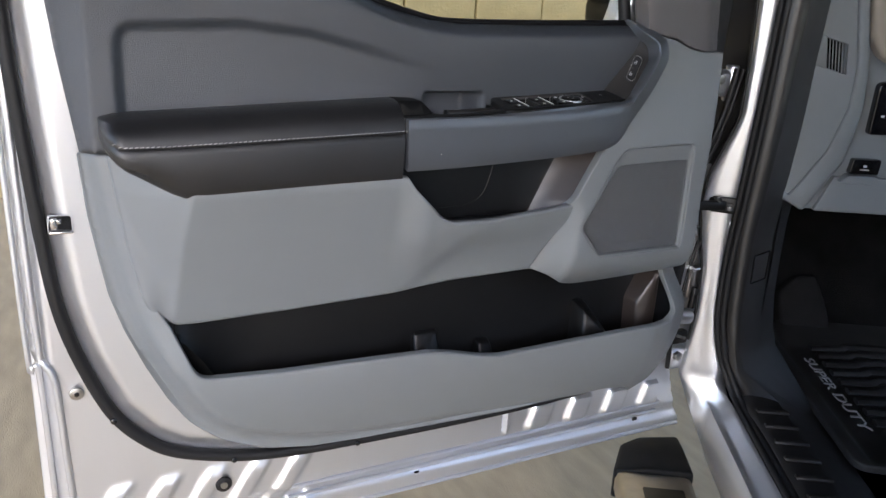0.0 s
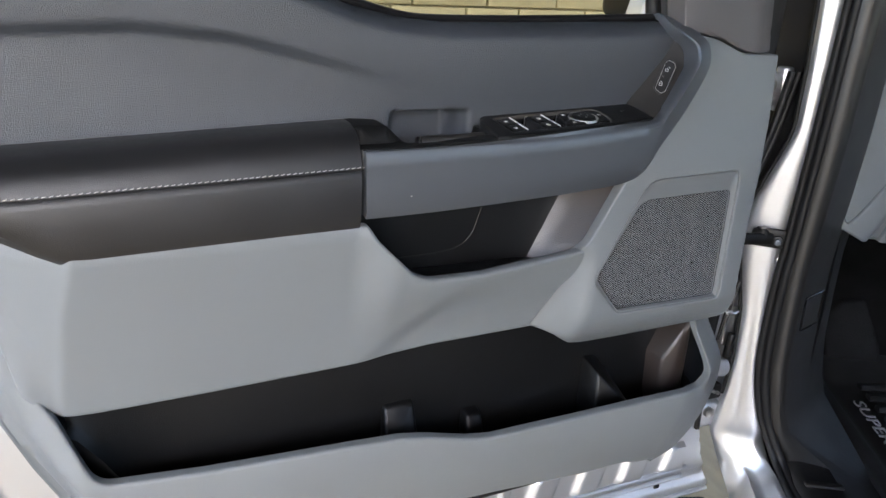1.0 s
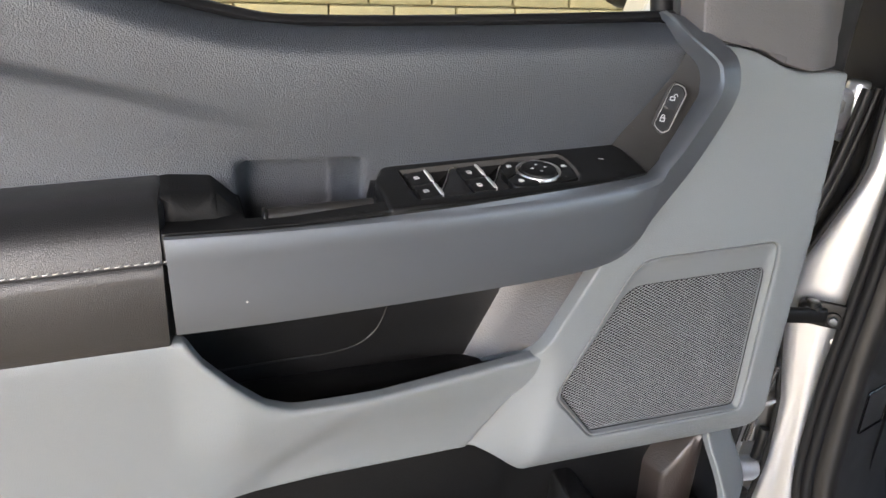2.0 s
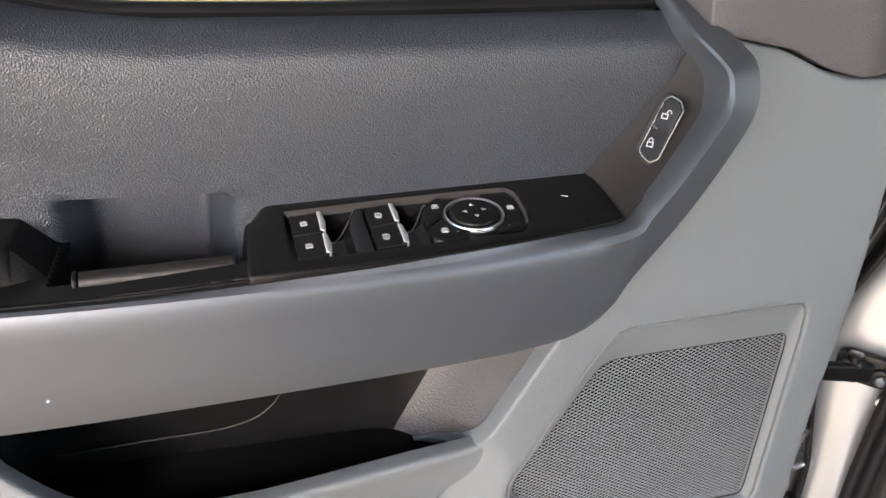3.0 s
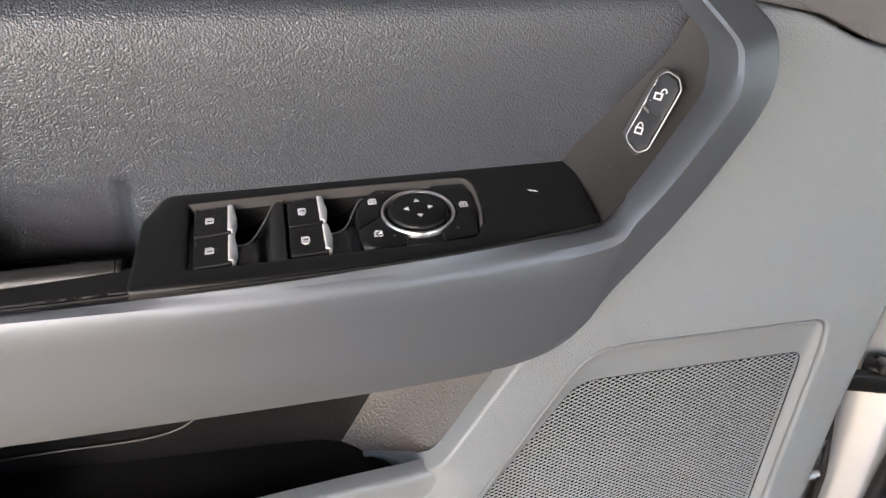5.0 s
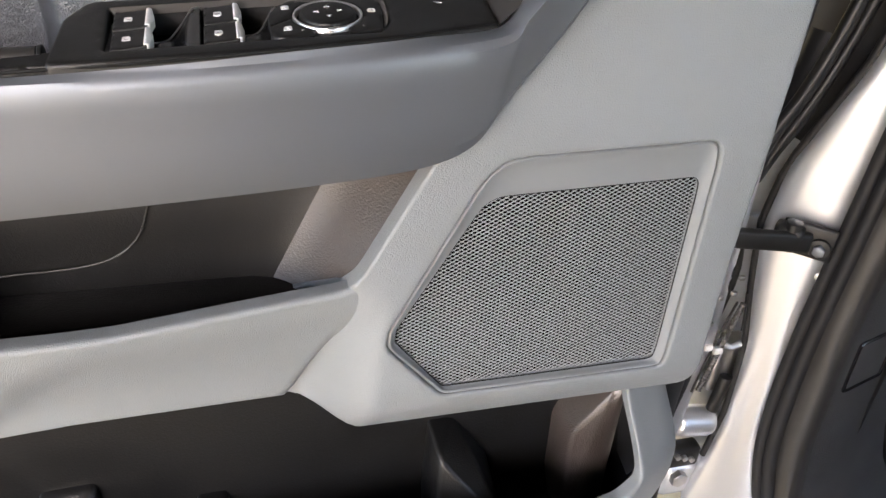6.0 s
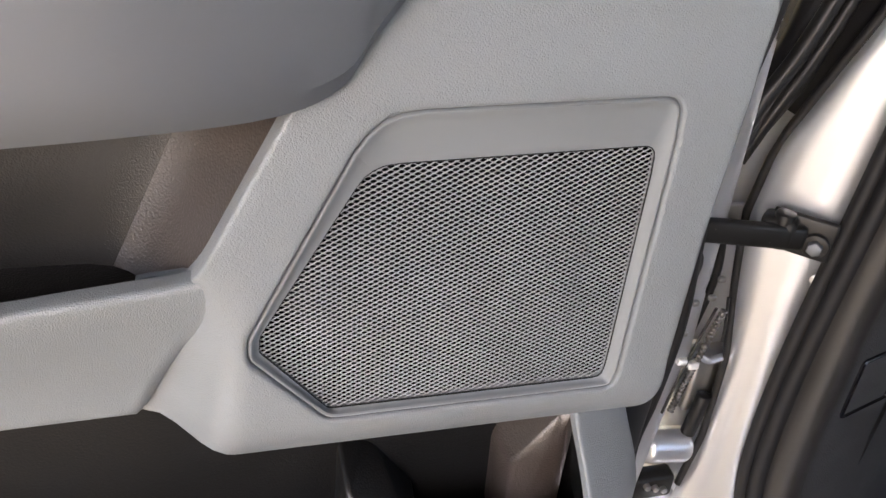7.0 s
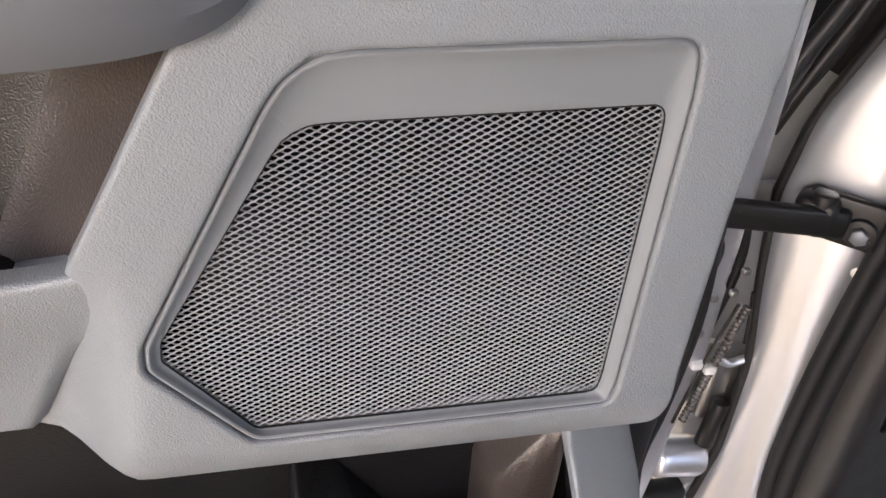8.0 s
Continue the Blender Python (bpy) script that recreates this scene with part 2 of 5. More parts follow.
def disc(radius, height, at, axis, sides=20, bevel=0.0008, bm=None):
    """A round button, bolt or washer whose face looks along axis."""
    own = bmesh.new()
    bmesh.ops.create_cone(own, cap_ends=True, segments=sides, radius1=radius, radius2=radius, depth=height)
    if bevel:
        rim = [e for e in own.edges if abs(e.verts[0].co.z - e.verts[1].co.z) < 1e-6]
        bmesh.ops.bevel(own, geom=rim, offset=bevel, segments=2, profile=0.5, affect="EDGES")
    m = Matrix.Translation(at) @ Vector(axis).to_track_quat("Z", "Y").to_matrix().to_4x4()
    bmesh.ops.transform(own, matrix=m, verts=own.verts)
    return merge(own, bm)


# ---- ground and wall outside ----
bm = bmesh.new()
bmesh.ops.create_grid(bm, x_segments=2, y_segments=2, size=150)
ground = tagged(part("ground", bm, CONCRETE, None), "broom-finished beige concrete slab under the open truck", "ground", kind="structure")

WALL_Y = 5.8
wall = tagged(part("wall_stone", block((16, 0.3, 3.6), (1.0, WALL_Y + 0.17, 1.8), 0.01), MORTAR, None), "buff ashlar stone wall with pale mortar joints", "wall", kind="structure")

# unseen slab and posts, added to cut the sky and sun from above
canopy = tagged(part("ceiling", block((10.2, 6.2, 0.2), (1.5, 0.5, 3.1), 0.01), DARKGREY, None), "unseen dark canopy slab, added to block light from above", "ceiling", kind="structure")
for cx, cy in ((-3.4, -3.6), (-3.4, 2.8)):
    tagged(part("canopy_post", block((0.2, 0.2, 3.0), (cx, cy, 1.5), 0.01), MORTAR, None), "unseen square post, added along with the light-blocking canopy", "post", kind="structure")

# ---- the door: its surfaces as depths over length x and height z ----
SILL_X = [-0.1, 0.0, 0.1, 0.22, 0.30, 0.342, 0.376, 0.423, 0.472, 0.6, 0.76]
SILL_Z = [1.475, 1.475, 1.470, 1.448, 1.427, 1.412, 1.401, 1.391, 1.387, 1.389, 1.394]


def sill_z(x):
    return interp(x, SILL_X, SILL_Z)


def upper_y(x, z):
    d = sill_z(x) - z
    y = 0.925 + 0.012 * step01((d - 0.02) / 0.10)
    if d < 0.036:
        y += 0.004 * (1 - d / 0.036) ** 2
    if d < 0.015:
        y += 0.018 * (1 - d / 0.015) ** 1.3
    top = interp(x, [0.05, 0.18, 0.26, 0.33, 0.45], [1.380, 1.386, 1.378, 1.362, 1.330])
    far = math.hypot(max(0.0, 0.068 - x), max(0.0, 0.026 - (top - z)))
    dip = 0.011 * (1 - step01((x - 0.24) / 0.22)) * step01((0.026 - far) / 0.013)
    border = 0.007 * (1 - step01((x - 0.22) / 0.24))
    bevel = max(0.0, 0.017 - x) * 0.9
    cup = 0.037 * step01((x - 0.413) / 0.016) * step01((0.5045 - x) / 0.020) * step01((1.3025 - z) / 0.007)
    return y - border + dip + bevel + cup


def lip_y(x):
    return interp(x, [-0.05, 0.0, 0.1, 0.4, 0.8, 0.84, 0.87, 0.9], [0.935, 0.93, 0.905, 0.885, 0.866, 0.874, 0.890, 0.912])


FLANGE = [[(0.004, 1.2325), (0.009, 1.16), (0.016, 1.11), (0.024, 1.058), (0.038, 1.012), (0.060, 0.960), (0.083, 0.913), (0.109, 0.871), (0.149, 0.835), (0.208, 0.810), (0.272, 0.8005), (0.342, 0.798), (0.59, 0.796), (0.80, 0.802), (0.90, 0.70), (-0.2, 0.70), (-0.2, 1.2325)]]


def lower_y(x, z):
    y = lip_y(x) + 0.055 * max(0.0, (0.95 - z) / 0.15) ** 1.8
    if x < 0.2 and z > 0.95:
        y += 0.012 * step01((z - 0.95) / 0.1) * step01((0.2 - x) / 0.1)
    if x > 0.79 and z > 0.95:
        y += 0.040 * step01((z - 0.955) / 0.07) * step01((x - 0.79) / 0.03)
    if x < 0.85:
        d = float(distance(np.array([[x, z]]), FLANGE)[0])
        wide = interp(z, [0.8, 0.9, 1.0, 1.23], [0.044, 0.030, 0.022, 0.014]) * (0.4 + 0.6 * step01((0.40 - x) / 0.34)) * step01((0.85 - x) / 0.1)
        y += (0.9560 - y) * min(1.0, max(0.0, 1.08 - d / max(wide, 1e-4))) ** 0.9 if wide > 0.002 else 0.0
    return min(0.966, y)


def mid_y(x, z):
    y = 0.878 + 0.045 * max(0.0, 1.19 - z) / 0.155
    crease = interp(z, [1.02, 1.13, 1.19, 1.24], [0.090, 0.102, 0.114, 0.12])
    y += 0.66 * max(0.0, crease - x) * step01((crease - x) / 0.012 + 0.3)
    if x < 0.09:
        y += (min(y, lower_y(x, z) - 0.0035) - y) * step01((0.09 - x) / 0.03)
    fold = 0.443 - (1.103 - z) * 0.94
    lip = 0.0155 * (1 - step01((x - 0.44) / 0.22)) * step01((x - 0.36) / 0.05) * step01((z - 1.05) / 0.085)
    end = interp(z, [1.036, 1.043, 1.077, 1.099, 1.119, 1.14, 1.16], [0.592, 0.5955, 0.611, 0.622, 0.634, 0.642, 0.650])
    e = min(1.0, max(0.0, (x - end) / 0.007))
    y = y * (1 - e) + (speaker_y(x, z) + 0.0015) * e
    return y - lip + 0.0055 * step01((x - fold) / 0.045) * step01((1.140 - z) / 0.055)


def speaker_y(x, z):
    y = 0.884 + 0.040 * max(0.0, (1.07 - z) / 0.06) ** 2 + 0.028 * max(0.0, (z - 1.23) / 0.13) ** 1.2
    valley = interp(z, [1.03, 1.10, 1.145], [0.642, 0.650, 0.653])
    return y + 0.046 * step01((valley - x) / 0.045) * step01((1.165 - z) / 0.045) * (1 - 0.25 * step01((1.06 - z) / 0.03))


def front(f):
    return lambda u, v: -f(u, v)


door = thing("truck_door", (0.95, 1.0, 0.68), "open grey pickup door with slate trim and black armrest", "vehicle door")

# silver inner shell with pressed ribs
def trim_edge(z):
    return interp(z, [0.79, 0.803, 0.829, 0.866, 0.908, 0.956, 1.01, 1.058, 1.11, 1.16, 1.2325], [0.27, 0.205, 0.145, 0.104, 0.078, 0.055, 0.033, 0.019, 0.011, 0.004, -0.001])


STRIP_SIDE = [(-0.062, 1.46), (-0.052, 1.23), (-0.045, 1.12), (-0.036, 1.04), (-0.019, 0.972), (0.012, 0.893), (0.05, 0.845), (0.09, 0.818), (0.16, 0.797), (0.23, 0.787), (0.36, 0.783), (0.36, 1.46)]


def shell_y(x, z):
    y = 0.974
    if z < 0.80:
        if x < 0.30:                                      # slanting pressed ribs at the latch end
            k = (x - (z - 0.70) * 0.62) / 0.062
            w = step01((0.785 - z) / 0.02) * step01((0.30 - x) / 0.05) * step01((x + 0.045) / 0.03)
            y -= 0.0060 * w * step01((1.6 - abs(((k % 1) - 0.5) * 6)) * 1.8)
        elif z < 0.775 and 0.60 < x < 0.92:               # short bumps at the hinge end
            k = (x - 0.615 - (z - 0.70) * 0.3) / 0.078
            y -= 0.0085 * step01((1.9 - abs(((k % 1) - 0.5) * 6)) * 1.6) * step01((z - 0.728) / 0.008)
        y += 0.010 * step01((0.722 - z) / 0.012) - 0.006 * step01((0.697 - z) / 0.006)
    if x < 0.35 and z > 0.78:                             # raised landing inside the weatherstrip
        d = float(distance(np.array([[x, z]]), [STRIP_SIDE])[0])
        if inside(np.array([[x, z]]), [STRIP_SIDE])[0]:
            y -= 0.012 * step01((d - 0.008) / 0.022) * step01((trim_edge(z) + 0.016 - x) / 0.012)
    if 0.39 < x < 0.53 and 1.22 < z < 1.33:               # room for the finger recess
        y += 0.034
    if x < -0.052:
        y += 0.012 * step01((-0.052 - x) / 0.012) * step01((z - 0.5) / 0.1)
    return y


shell_line = rounded([(-0.075, 1.46), (-0.074, 0.985, 0.01), (-0.066, 0.955, 0.01), (-0.064, 0.80, 0.05), (-0.058, 0.664, 0.012), (0.35, 0.664), (0.992, 0.677, 0.004), (0.962, 0.74, 0.03), (0.940, 0.82, 0.03), (0.955, 1.0), (0.945, 1.36), (0.93, 1.46), (0.77, 1.46), (0.745, 1.378), (0.46, 1.372), (0.33, 1.40), (0.2, 1.44), (0.0, 1.46)], 0.006)
part("inner_shell", relief(shell_line, front(shell_y), depth=0.05, edge=0.004, step=0.0048), SILVER, door, "silver metallic painted door shell with pressed ribs")
skin_line = rounded([(-0.082, 1.455), (-0.082, 0.66, 0.02), (0.995, 0.67, 0.01), (0.97, 1.36), (0.77, 1.362), (0.46, 1.358), (0.33, 1.382), (0.2, 1.42), (0.0, 1.45)], 0.004)
part("outer_skin", relief(skin_line, lambda u, v: -1.03 - 0.03 * math.sin(max(0, min(1, (v - 0.66) / 0.8)) * math.pi), depth=0.004, edge=0.004, step=0.05), SILVER, door, "silver metallic outer door skin")
frame_line = rounded([(-0.075, 1.462), (-0.04, 1.80, 0.05), (0.35, 1.82, 0.05), (0.70, 1.66, 0.05), (0.93, 1.462)], 0.004)
frame_hole = rounded([(0.005, 1.50), (0.02, 1.74, 0.04), (0.34, 1.76, 0.04), (0.66, 1.62, 0.04), (0.75, 1.462), (0.20, 1.462)], 0.01)
part("window_frame", relief(frame_line, lambda u, v: -0.972, depth=0.06, edge=0.004, holes=[frame_hole[::-1]], step=0.04), DARKGREY, door, "black upper window frame of the door")
part("window_glass", block((0.86, 0.004, 0.46), (0.36, 0.995, 1.57), 0), GLASS, door, "clear side window glass").visible_shadow = False
edge_pts = spline([(0.16, 0.957, 1.466), (0.25, 0.957, 1.443), (0.342, 0.957, 1.415), (0.423, 0.957, 1.394), (0.472, 0.957, 1.390), (0.6, 0.957, 1.392), (0.752, 0.957, 1.397)])
part("window_seal", tube(edge_pts, 0.006, 8, flat=0.7), RUBBER, door, "black rubber window wiper seal")
part("window_channel", tube(spline([(0.757, 0.975, 1.385), (0.752, 0.98, 1.43), (0.742, 0.985, 1.52)]), 0.009, 8), RUBBER, door, "black glass run channel")

# upper trim
upper_line = rounded([(0.002, 1.2345), (0.034, 1.2345), (0.05, 1.262), (0.36, 1.27), (0.40, 1.240), (0.55, 1.240), (0.71, 1.27), (0.752, 1.375, 0.004), (0.742, 1.3925, 0.004), (0.6, 1.389), (0.472, 1.387), (0.423, 1.391), (0.376, 1.401), (0.342, 1.412), (0.30, 1.427), (0.22, 1.448), (0.10, 1.47), (-0.024, 1.475), (-0.018, 1.40), (-0.013, 1.346)], 0.003)
part("upper_trim", relief(upper_line, front(upper_y), depth=0.02, edge=0.004, step=0.0036), SLATE, door, "dark slate grained vinyl upper panel")
part("cup_floor", block((0.092, 0.07, 0.006), (0.46, 0.929, 1.240), 0.001), BLACK, door)
grip = part("cup_strip", tube([(x, 0.8935 + 0.02 * (x - 0.46), 1.2795 + 0.030 * (x - 0.46)) for x in np.linspace(0.4300, 0.4985, 8)], 0.0052, 14), PILLAR, door, "dark taupe rounded grip strip in the finger recess")
for gx in (0.4280, 0.5000):
    part("strip_end", disc(0.0056, 0.0022, (gx, 0.8935 + 0.02 * (gx - 0.46), 1.2795 + 0.030 * (gx - 0.46)), (1, 0, 0), 18, 0.0006), BLACK, grip)

# lower trim round the map pocket, one U-shaped moulding
lower_line = rounded([(-0.001, 1.2325), (0.004, 1.16, 0.2), (0.011, 1.11, 0.2), (0.019, 1.058, 0.1), (0.033, 1.01, 0.1), (0.055, 0.956, 0.08), (0.078, 0.908, 0.08), (0.104, 0.866, 0.08), (0.145, 0.829, 0.08), (0.205, 0.803, 0.08), (0.270, 0.7925, 0.05), (0.342, 0.790), (0.59, 0.789), (0.80, 0.797, 0.05), (0.850, 0.822, 0.05), (0.882, 0.868, 0.06), (0.892, 0.925, 0.04), (0.887, 0.977, 0.04), (0.878, 1.034), (0.836, 1.034), (0.842, 0.99, 0.02), (0.845, 0.958, 0.010), (0.828, 0.946, 0.012), (0.732, 0.942), (0.634, 0.936), (0.530, 0.930, 0.03), (0.500, 0.934, 0.03), (0.451, 0.946, 0.03), (0.417, 0.951, 0.03), (0.368, 0.951), (0.215, 0.949), (0.113, 0.952, 0.024), (0.084, 1.022, 0.03), (0.062, 1.06), (0.045, 1.2325)], 0.004, 0.004)
part("lower_trim", relief(lower_line, front(lower_y), depth=0.012, edge=0.0035, step=0.007), GREY, door, "light grey moulded lower panel with map pocket")
pocket = bmesh.new()
rows = []
for x in (0.090, 0.100, 0.12, 0.14, 0.16, 0.2, 0.3, 0.4, 0.5, 0.6, 0.7, 0.8, 0.84, 0.855, 0.862):
    e = step01((x - 0.088) / 0.09) * step01((0.872 - x) / 0.02)
    b, w = 0.945 + 0.018 * e, 0.10 * (1 - e)
    rows.append([(x, b, 1.10), (x, b, 1.0), (x, b - 0.004, 0.90 + w), (x, b - 0.014, 0.872 + w), (x, max(lower_y(x, 0.866 + w) + 0.014, min(lower_y(x, 0.87) + 0.016, b - 0.015)), 0.866 + w), (x, max(lower_y(x, 0.88 + w) + 0.013, min(lower_y(x, 0.88) + 0.013, b - 0.016)), 0.880 + w), (x, lower_y(x, max(0.925, 0.90 + w)) + 0.013, max(0.925, 0.90 + w))])
part("pocket_liner", loft(rows, pocket), LINER, door, "black grained map pocket liner")


def gusset(points, soft=0.0035):
    """A moulded stiffener: a hull of a few corners with softened ridges."""
    bm = bmesh.new()
    for p in points:
        bm.verts.new(p)
    made = bmesh.ops.convex_hull(bm, input=bm.verts[:])
    bmesh.ops.delete(bm, geom=[g for g in made["geom_interior"] if isinstance(g, bmesh.types.BMVert)], context="VERTS")
    bmesh.ops.dissolve_limit(bm, angle_limit=radians(3), verts=bm.verts[:], edges=bm.edges[:])
    bmesh.ops.bevel(bm, geom=bm.edges[:], offset=soft, segments=3, profile=0.5, affect="EDGES", clamp_overlap=True)
    return bm


part("pocket_rib", gusset([(0.424, 0.955, 0.947), (0.460, 0.953, 0.949), (0.422, 0.970, 0.951), (0.462, 0.970, 0.952), (0.420, 0.930, 0.885), (0.462, 0.930, 0.885), (0.420, 0.970, 0.87), (0.462, 0.970, 0.87)]), LINER, door)
part("pocket_rib", gusset([(0.528, 0.946, 0.921), (0.548, 0.944, 0.921), (0.526, 0.970, 0.926), (0.550, 0.970, 0.926), (0.525, 0.925, 0.87), (0.550, 0.925, 0.87), (0.525, 0.970, 0.87), (0.550, 0.970, 0.87)]), LINER, door)
part("pocket_rib", gusset([(0.704, 0.926, 0.959), (0.702, 0.970, 0.968), (0.724, 0.970, 0.968), (0.700, 0.915, 0.87), (0.698, 0.970, 0.87), (0.752, 0.900, 0.905), (0.754, 0.970, 0.925), (0.752, 0.900, 0.87), (0.754, 0.970, 0.87)]), LINER, door)
# same plastic as the liner; warm light from the left is put into its colour
part("pocket_rib", gusset([(0.811, 0.932, 0.958), (0.838, 0.922, 1.009), (0.806, 0.970, 0.960), (0.834, 0.970, 1.014), (0.815, 0.928, 0.87), (0.806, 0.970, 0.87), (0.848, 0.926, 1.01), (0.850, 0.930, 0.915), (0.852, 0.970, 1.02), (0.852, 0.970, 0.87), (0.850, 0.930, 0.87)], 0.007), BROWN, door, "gusset at the pocket end, liner plastic coloured brown-grey as lit")

# middle trim under the armrest, with the lip of the upper bin
mid_line = rounded([(0.029, 1.232), (0.044, 1.116, 0.1), (0.058, 1.047, 0.035), (0.090, 1.019, 0.025), (0.12, 1.018), (0.223, 1.021), (0.397, 1.029, 0.05), (0.465, 1.036, 0.05), (0.600, 1.0405, 0.001), (0.619, 1.077, 0.01), (0.630, 1.099, 0.01), (0.643, 1.119, 0.01), (0.652, 1.140, 0.004), (0.648, 1.1490, 0.004), (0.638, 1.1475, 0.006), (0.623, 1.1445), (0.506, 1.136, 0.03), (0.441, 1.138, 0.03), (0.423, 1.147, 0.02), (0.384, 1.187), (0.374, 1.203), (0.2, 1.203), (0.118, 1.20), (0.05, 1.236)], 0.005, 0.006)
part("middle_trim", relief(mid_line, front(mid_y), depth=0.012, edge=0.0042, step=0.0042), GREY, door, "light grey grained middle panel")

# speaker panel
ring = [(0.7081, 1.2250, 0.034), (0.8405, 1.2292, 0.0125), (0.8425, 1.208), (0.8420, 1.075), (0.840, 1.064, 0.014), (0.688, 1.0635, 0.012), (0.652, 1.106, 0.010), (0.653, 1.118, 0.01)]
holes_line = [(0.7070, 1.1998, 0.020), (0.8355, 1.2042, 0.010), (0.8362, 1.19), (0.8362, 1.080), (0.8355, 1.068, 0.008), (0.689, 1.067, 0.004), (0.6575, 1.107, 0.004), (0.6585, 1.116, 0.006)]
panel_line = rounded([(0.586, 1.050), (0.5940, 1.0395, 0.001), (0.604, 1.0375, 0.004), (0.622, 1.032, 0.02), (0.645, 1.017, 0.02), (0.672, 1.009, 0.03), (0.72, 1.010), (0.83, 1.019), (0.874, 1.024, 0.006), (0.870, 1.08), (0.870, 1.16), (0.874, 1.24), (0.897, 1.3605, 0.003), (0.855, 1.3605, 0.02), (0.835, 1.3640, 0.06), (0.804, 1.3770, 0.06), (0.772, 1.382), (0.764, 1.378), (0.757, 1.345), (0.730, 1.288), (0.706, 1.262), (0.682, 1.239, 0.002), (0.634, 1.152, 0.001), (0.629, 1.141), (0.600, 1.122), (0.578, 1.07)], 0.004, 0.006)
part("speaker_panel", relief(panel_line, front(speaker_y), depth=0.014, edge=0.0022, holes=[rounded(ring, 0.004, 0.005)[::-1]], step=0.007), GREY, door, "light grey grained panel round the speaker")
ring_pts = rounded(ring, 0.004, 0.005)
ring_np = [tuple(p) for p in ring_pts]


def inset(poly, off):
    a = np.array(poly)
    t = np.roll(a, -1, 0) - np.roll(a, 1, 0)
    n = np.stack([-t[:, 1], t[:, 0]], 1) / np.maximum(np.linalg.norm(t, axis=1), 1e-9)[:, None]
    return a + n * off * (1 if inside((a + n * 0.001)[:1], [poly])[0] else -1)


def nearest(p, poly):
    a = np.array(poly)
    d = np.roll(a, -1, 0) - a
    t = np.clip(((p - a) * d).sum(1) / np.maximum((d * d).sum(1), 1e-12), 0, 1)
    q = a + t[:, None] * d
    return q[np.argmin(((q - p) ** 2).sum(1))]


hole_pts = rounded(holes_line, 0.004, 0.004)
loops = []
for off, y in ((-0.001, 0.8880), (0.0, 0.8872), (0.0005, 0.8870), (0.0009, 0.8858), (0.0014, 0.8854), (0.0021, 0.8855), (0.0026, 0.8860)):
    loops.append([(u, y, v) for u, v in inset(ring_np, off)])
last = inset(ring_np, 0.0026)
goal = np.array([nearest(p, [tuple(h) for h in hole_pts]) for p in last])
for f, y in ((0.2, 0.8872), (0.45, 0.8884), (0.8, 0.8892), (0.97, 0.8894), (1.0, 0.8898), (1.0, 0.8925)):
    loops.append([(u, y, v) for u, v in last + (goal - last) * f])
for row in loops:
    row.append(row[0])
part("speaker_bezel", loft(loops), SMOOTH, door, "smooth grey recessed speaker surround", smooth=35)
# perforated grille: staggered lozenge holes in a moulded sheet
PX, PZ = 0.0047, 0.00131
grille = bmesh.new()
cells = []
nz, nx = int(0.150 / PZ), int(0.20 / PX)
for j in range(nz):
    for i in range(nx):
        cells.append((0.650 + (i + 0.5 * (j % 2)) * PX, 1.062 + j * PZ))
grown = [tuple(p) for p in hole_pts]
arr = np.array(cells)
keep = inside(arr, [grown]) | (distance(arr, [grown]) < 0.0035)
shape = [(1, 0.10), (0.53, 0.75), (0, 1), (-0.5, 0.60), (-1, -0.10), (-0.53, -0.75), (0, -1), (0.5, -0.60)]
rhomb = [(1, 0), (0.5, 0.5), (0, 1), (-0.5, 0.5), (-1, 0), (-0.5, -0.5), (0, -1), (0.5, -0.5)]
GY = 0.8908
for (cx, cz), ok in zip(cells, keep):
    if not ok:
        continue
    a = [grille.verts.new((cx + p * PX / 2, GY, cz + q * PZ)) for p, q in rhomb]
    b = [grille.verts.new((cx + p * 0.00166, GY + 0.00030, cz + q * 0.00094)) for p, q in shape]
    c = [grille.verts.new((cx + p * 0.00162, GY + 0.0005, cz + q * 0.00090)) for p, q in shape]
    for k in range(8):
        n = (k + 1) % 8
        grille.faces.new((a[k], a[n], b[n], b[k]))
        grille.faces.new((b[k], b[n], c[n], c[k]))
part("speaker_grille", grille, GRILLE, door, "grey perforated speaker grille", smooth=20)
part("speaker_back", relief(rounded(ring, 0.004, 0.02), lambda u, v: -0.918, depth=-0.0265, edge=0, step=0.05), GLOSS, door)
part("grille_gap", tube([(u, 0.8899, v) for u, v in hole_pts], 0.00045, 6, close=True), DARKGREY, door)

# bin behind the pull
bin_bm, end_bm = bmesh.new(), bmesh.new()
rows, ends = [], []
for z in (1.112, 1.120, 1.126, 1.144, 1.149, 1.18, 1.21, 1.24):
    k = (z - 1.12) * 0.5
    rows.append([(0.362, 0.925, z), (0.370, 0.938, z), (0.385, 0.946, z), (0.45, 0.948, z), (0.55, 0.948, z), (0.578 + k, 0.9475, z), (0.590 + k, 0.944, z)])
    ends.append([(0.590 + k, 0.944, z), (0.598 + k, 0.938, z), (0.606 + k, 0.929, z), (0.619 + k * 1.05, 0.911, z), (0.629 + k * 1.05, 0.8965, z), (0.633 + k * 1.05, 0.891, z), (0.637 + k * 1.05, 0.890, z)])
    if z < 1.14:
        ends[-1] = [(u, max(v, 0.918), w) for u, v, w in ends[-1]]
part("upper_bin", loft(rows, bin_bm), BIN, door, "black grained bin behind the door pull")
part("bin_end", loft(ends, end_bm), BROWN, door, "dark brown-grey grained end wall of the bin")
part("bin_floor", block((0.25, 0.040, 0.006), (0.495, 0.930, 1.121), 0.002), BIN, door)
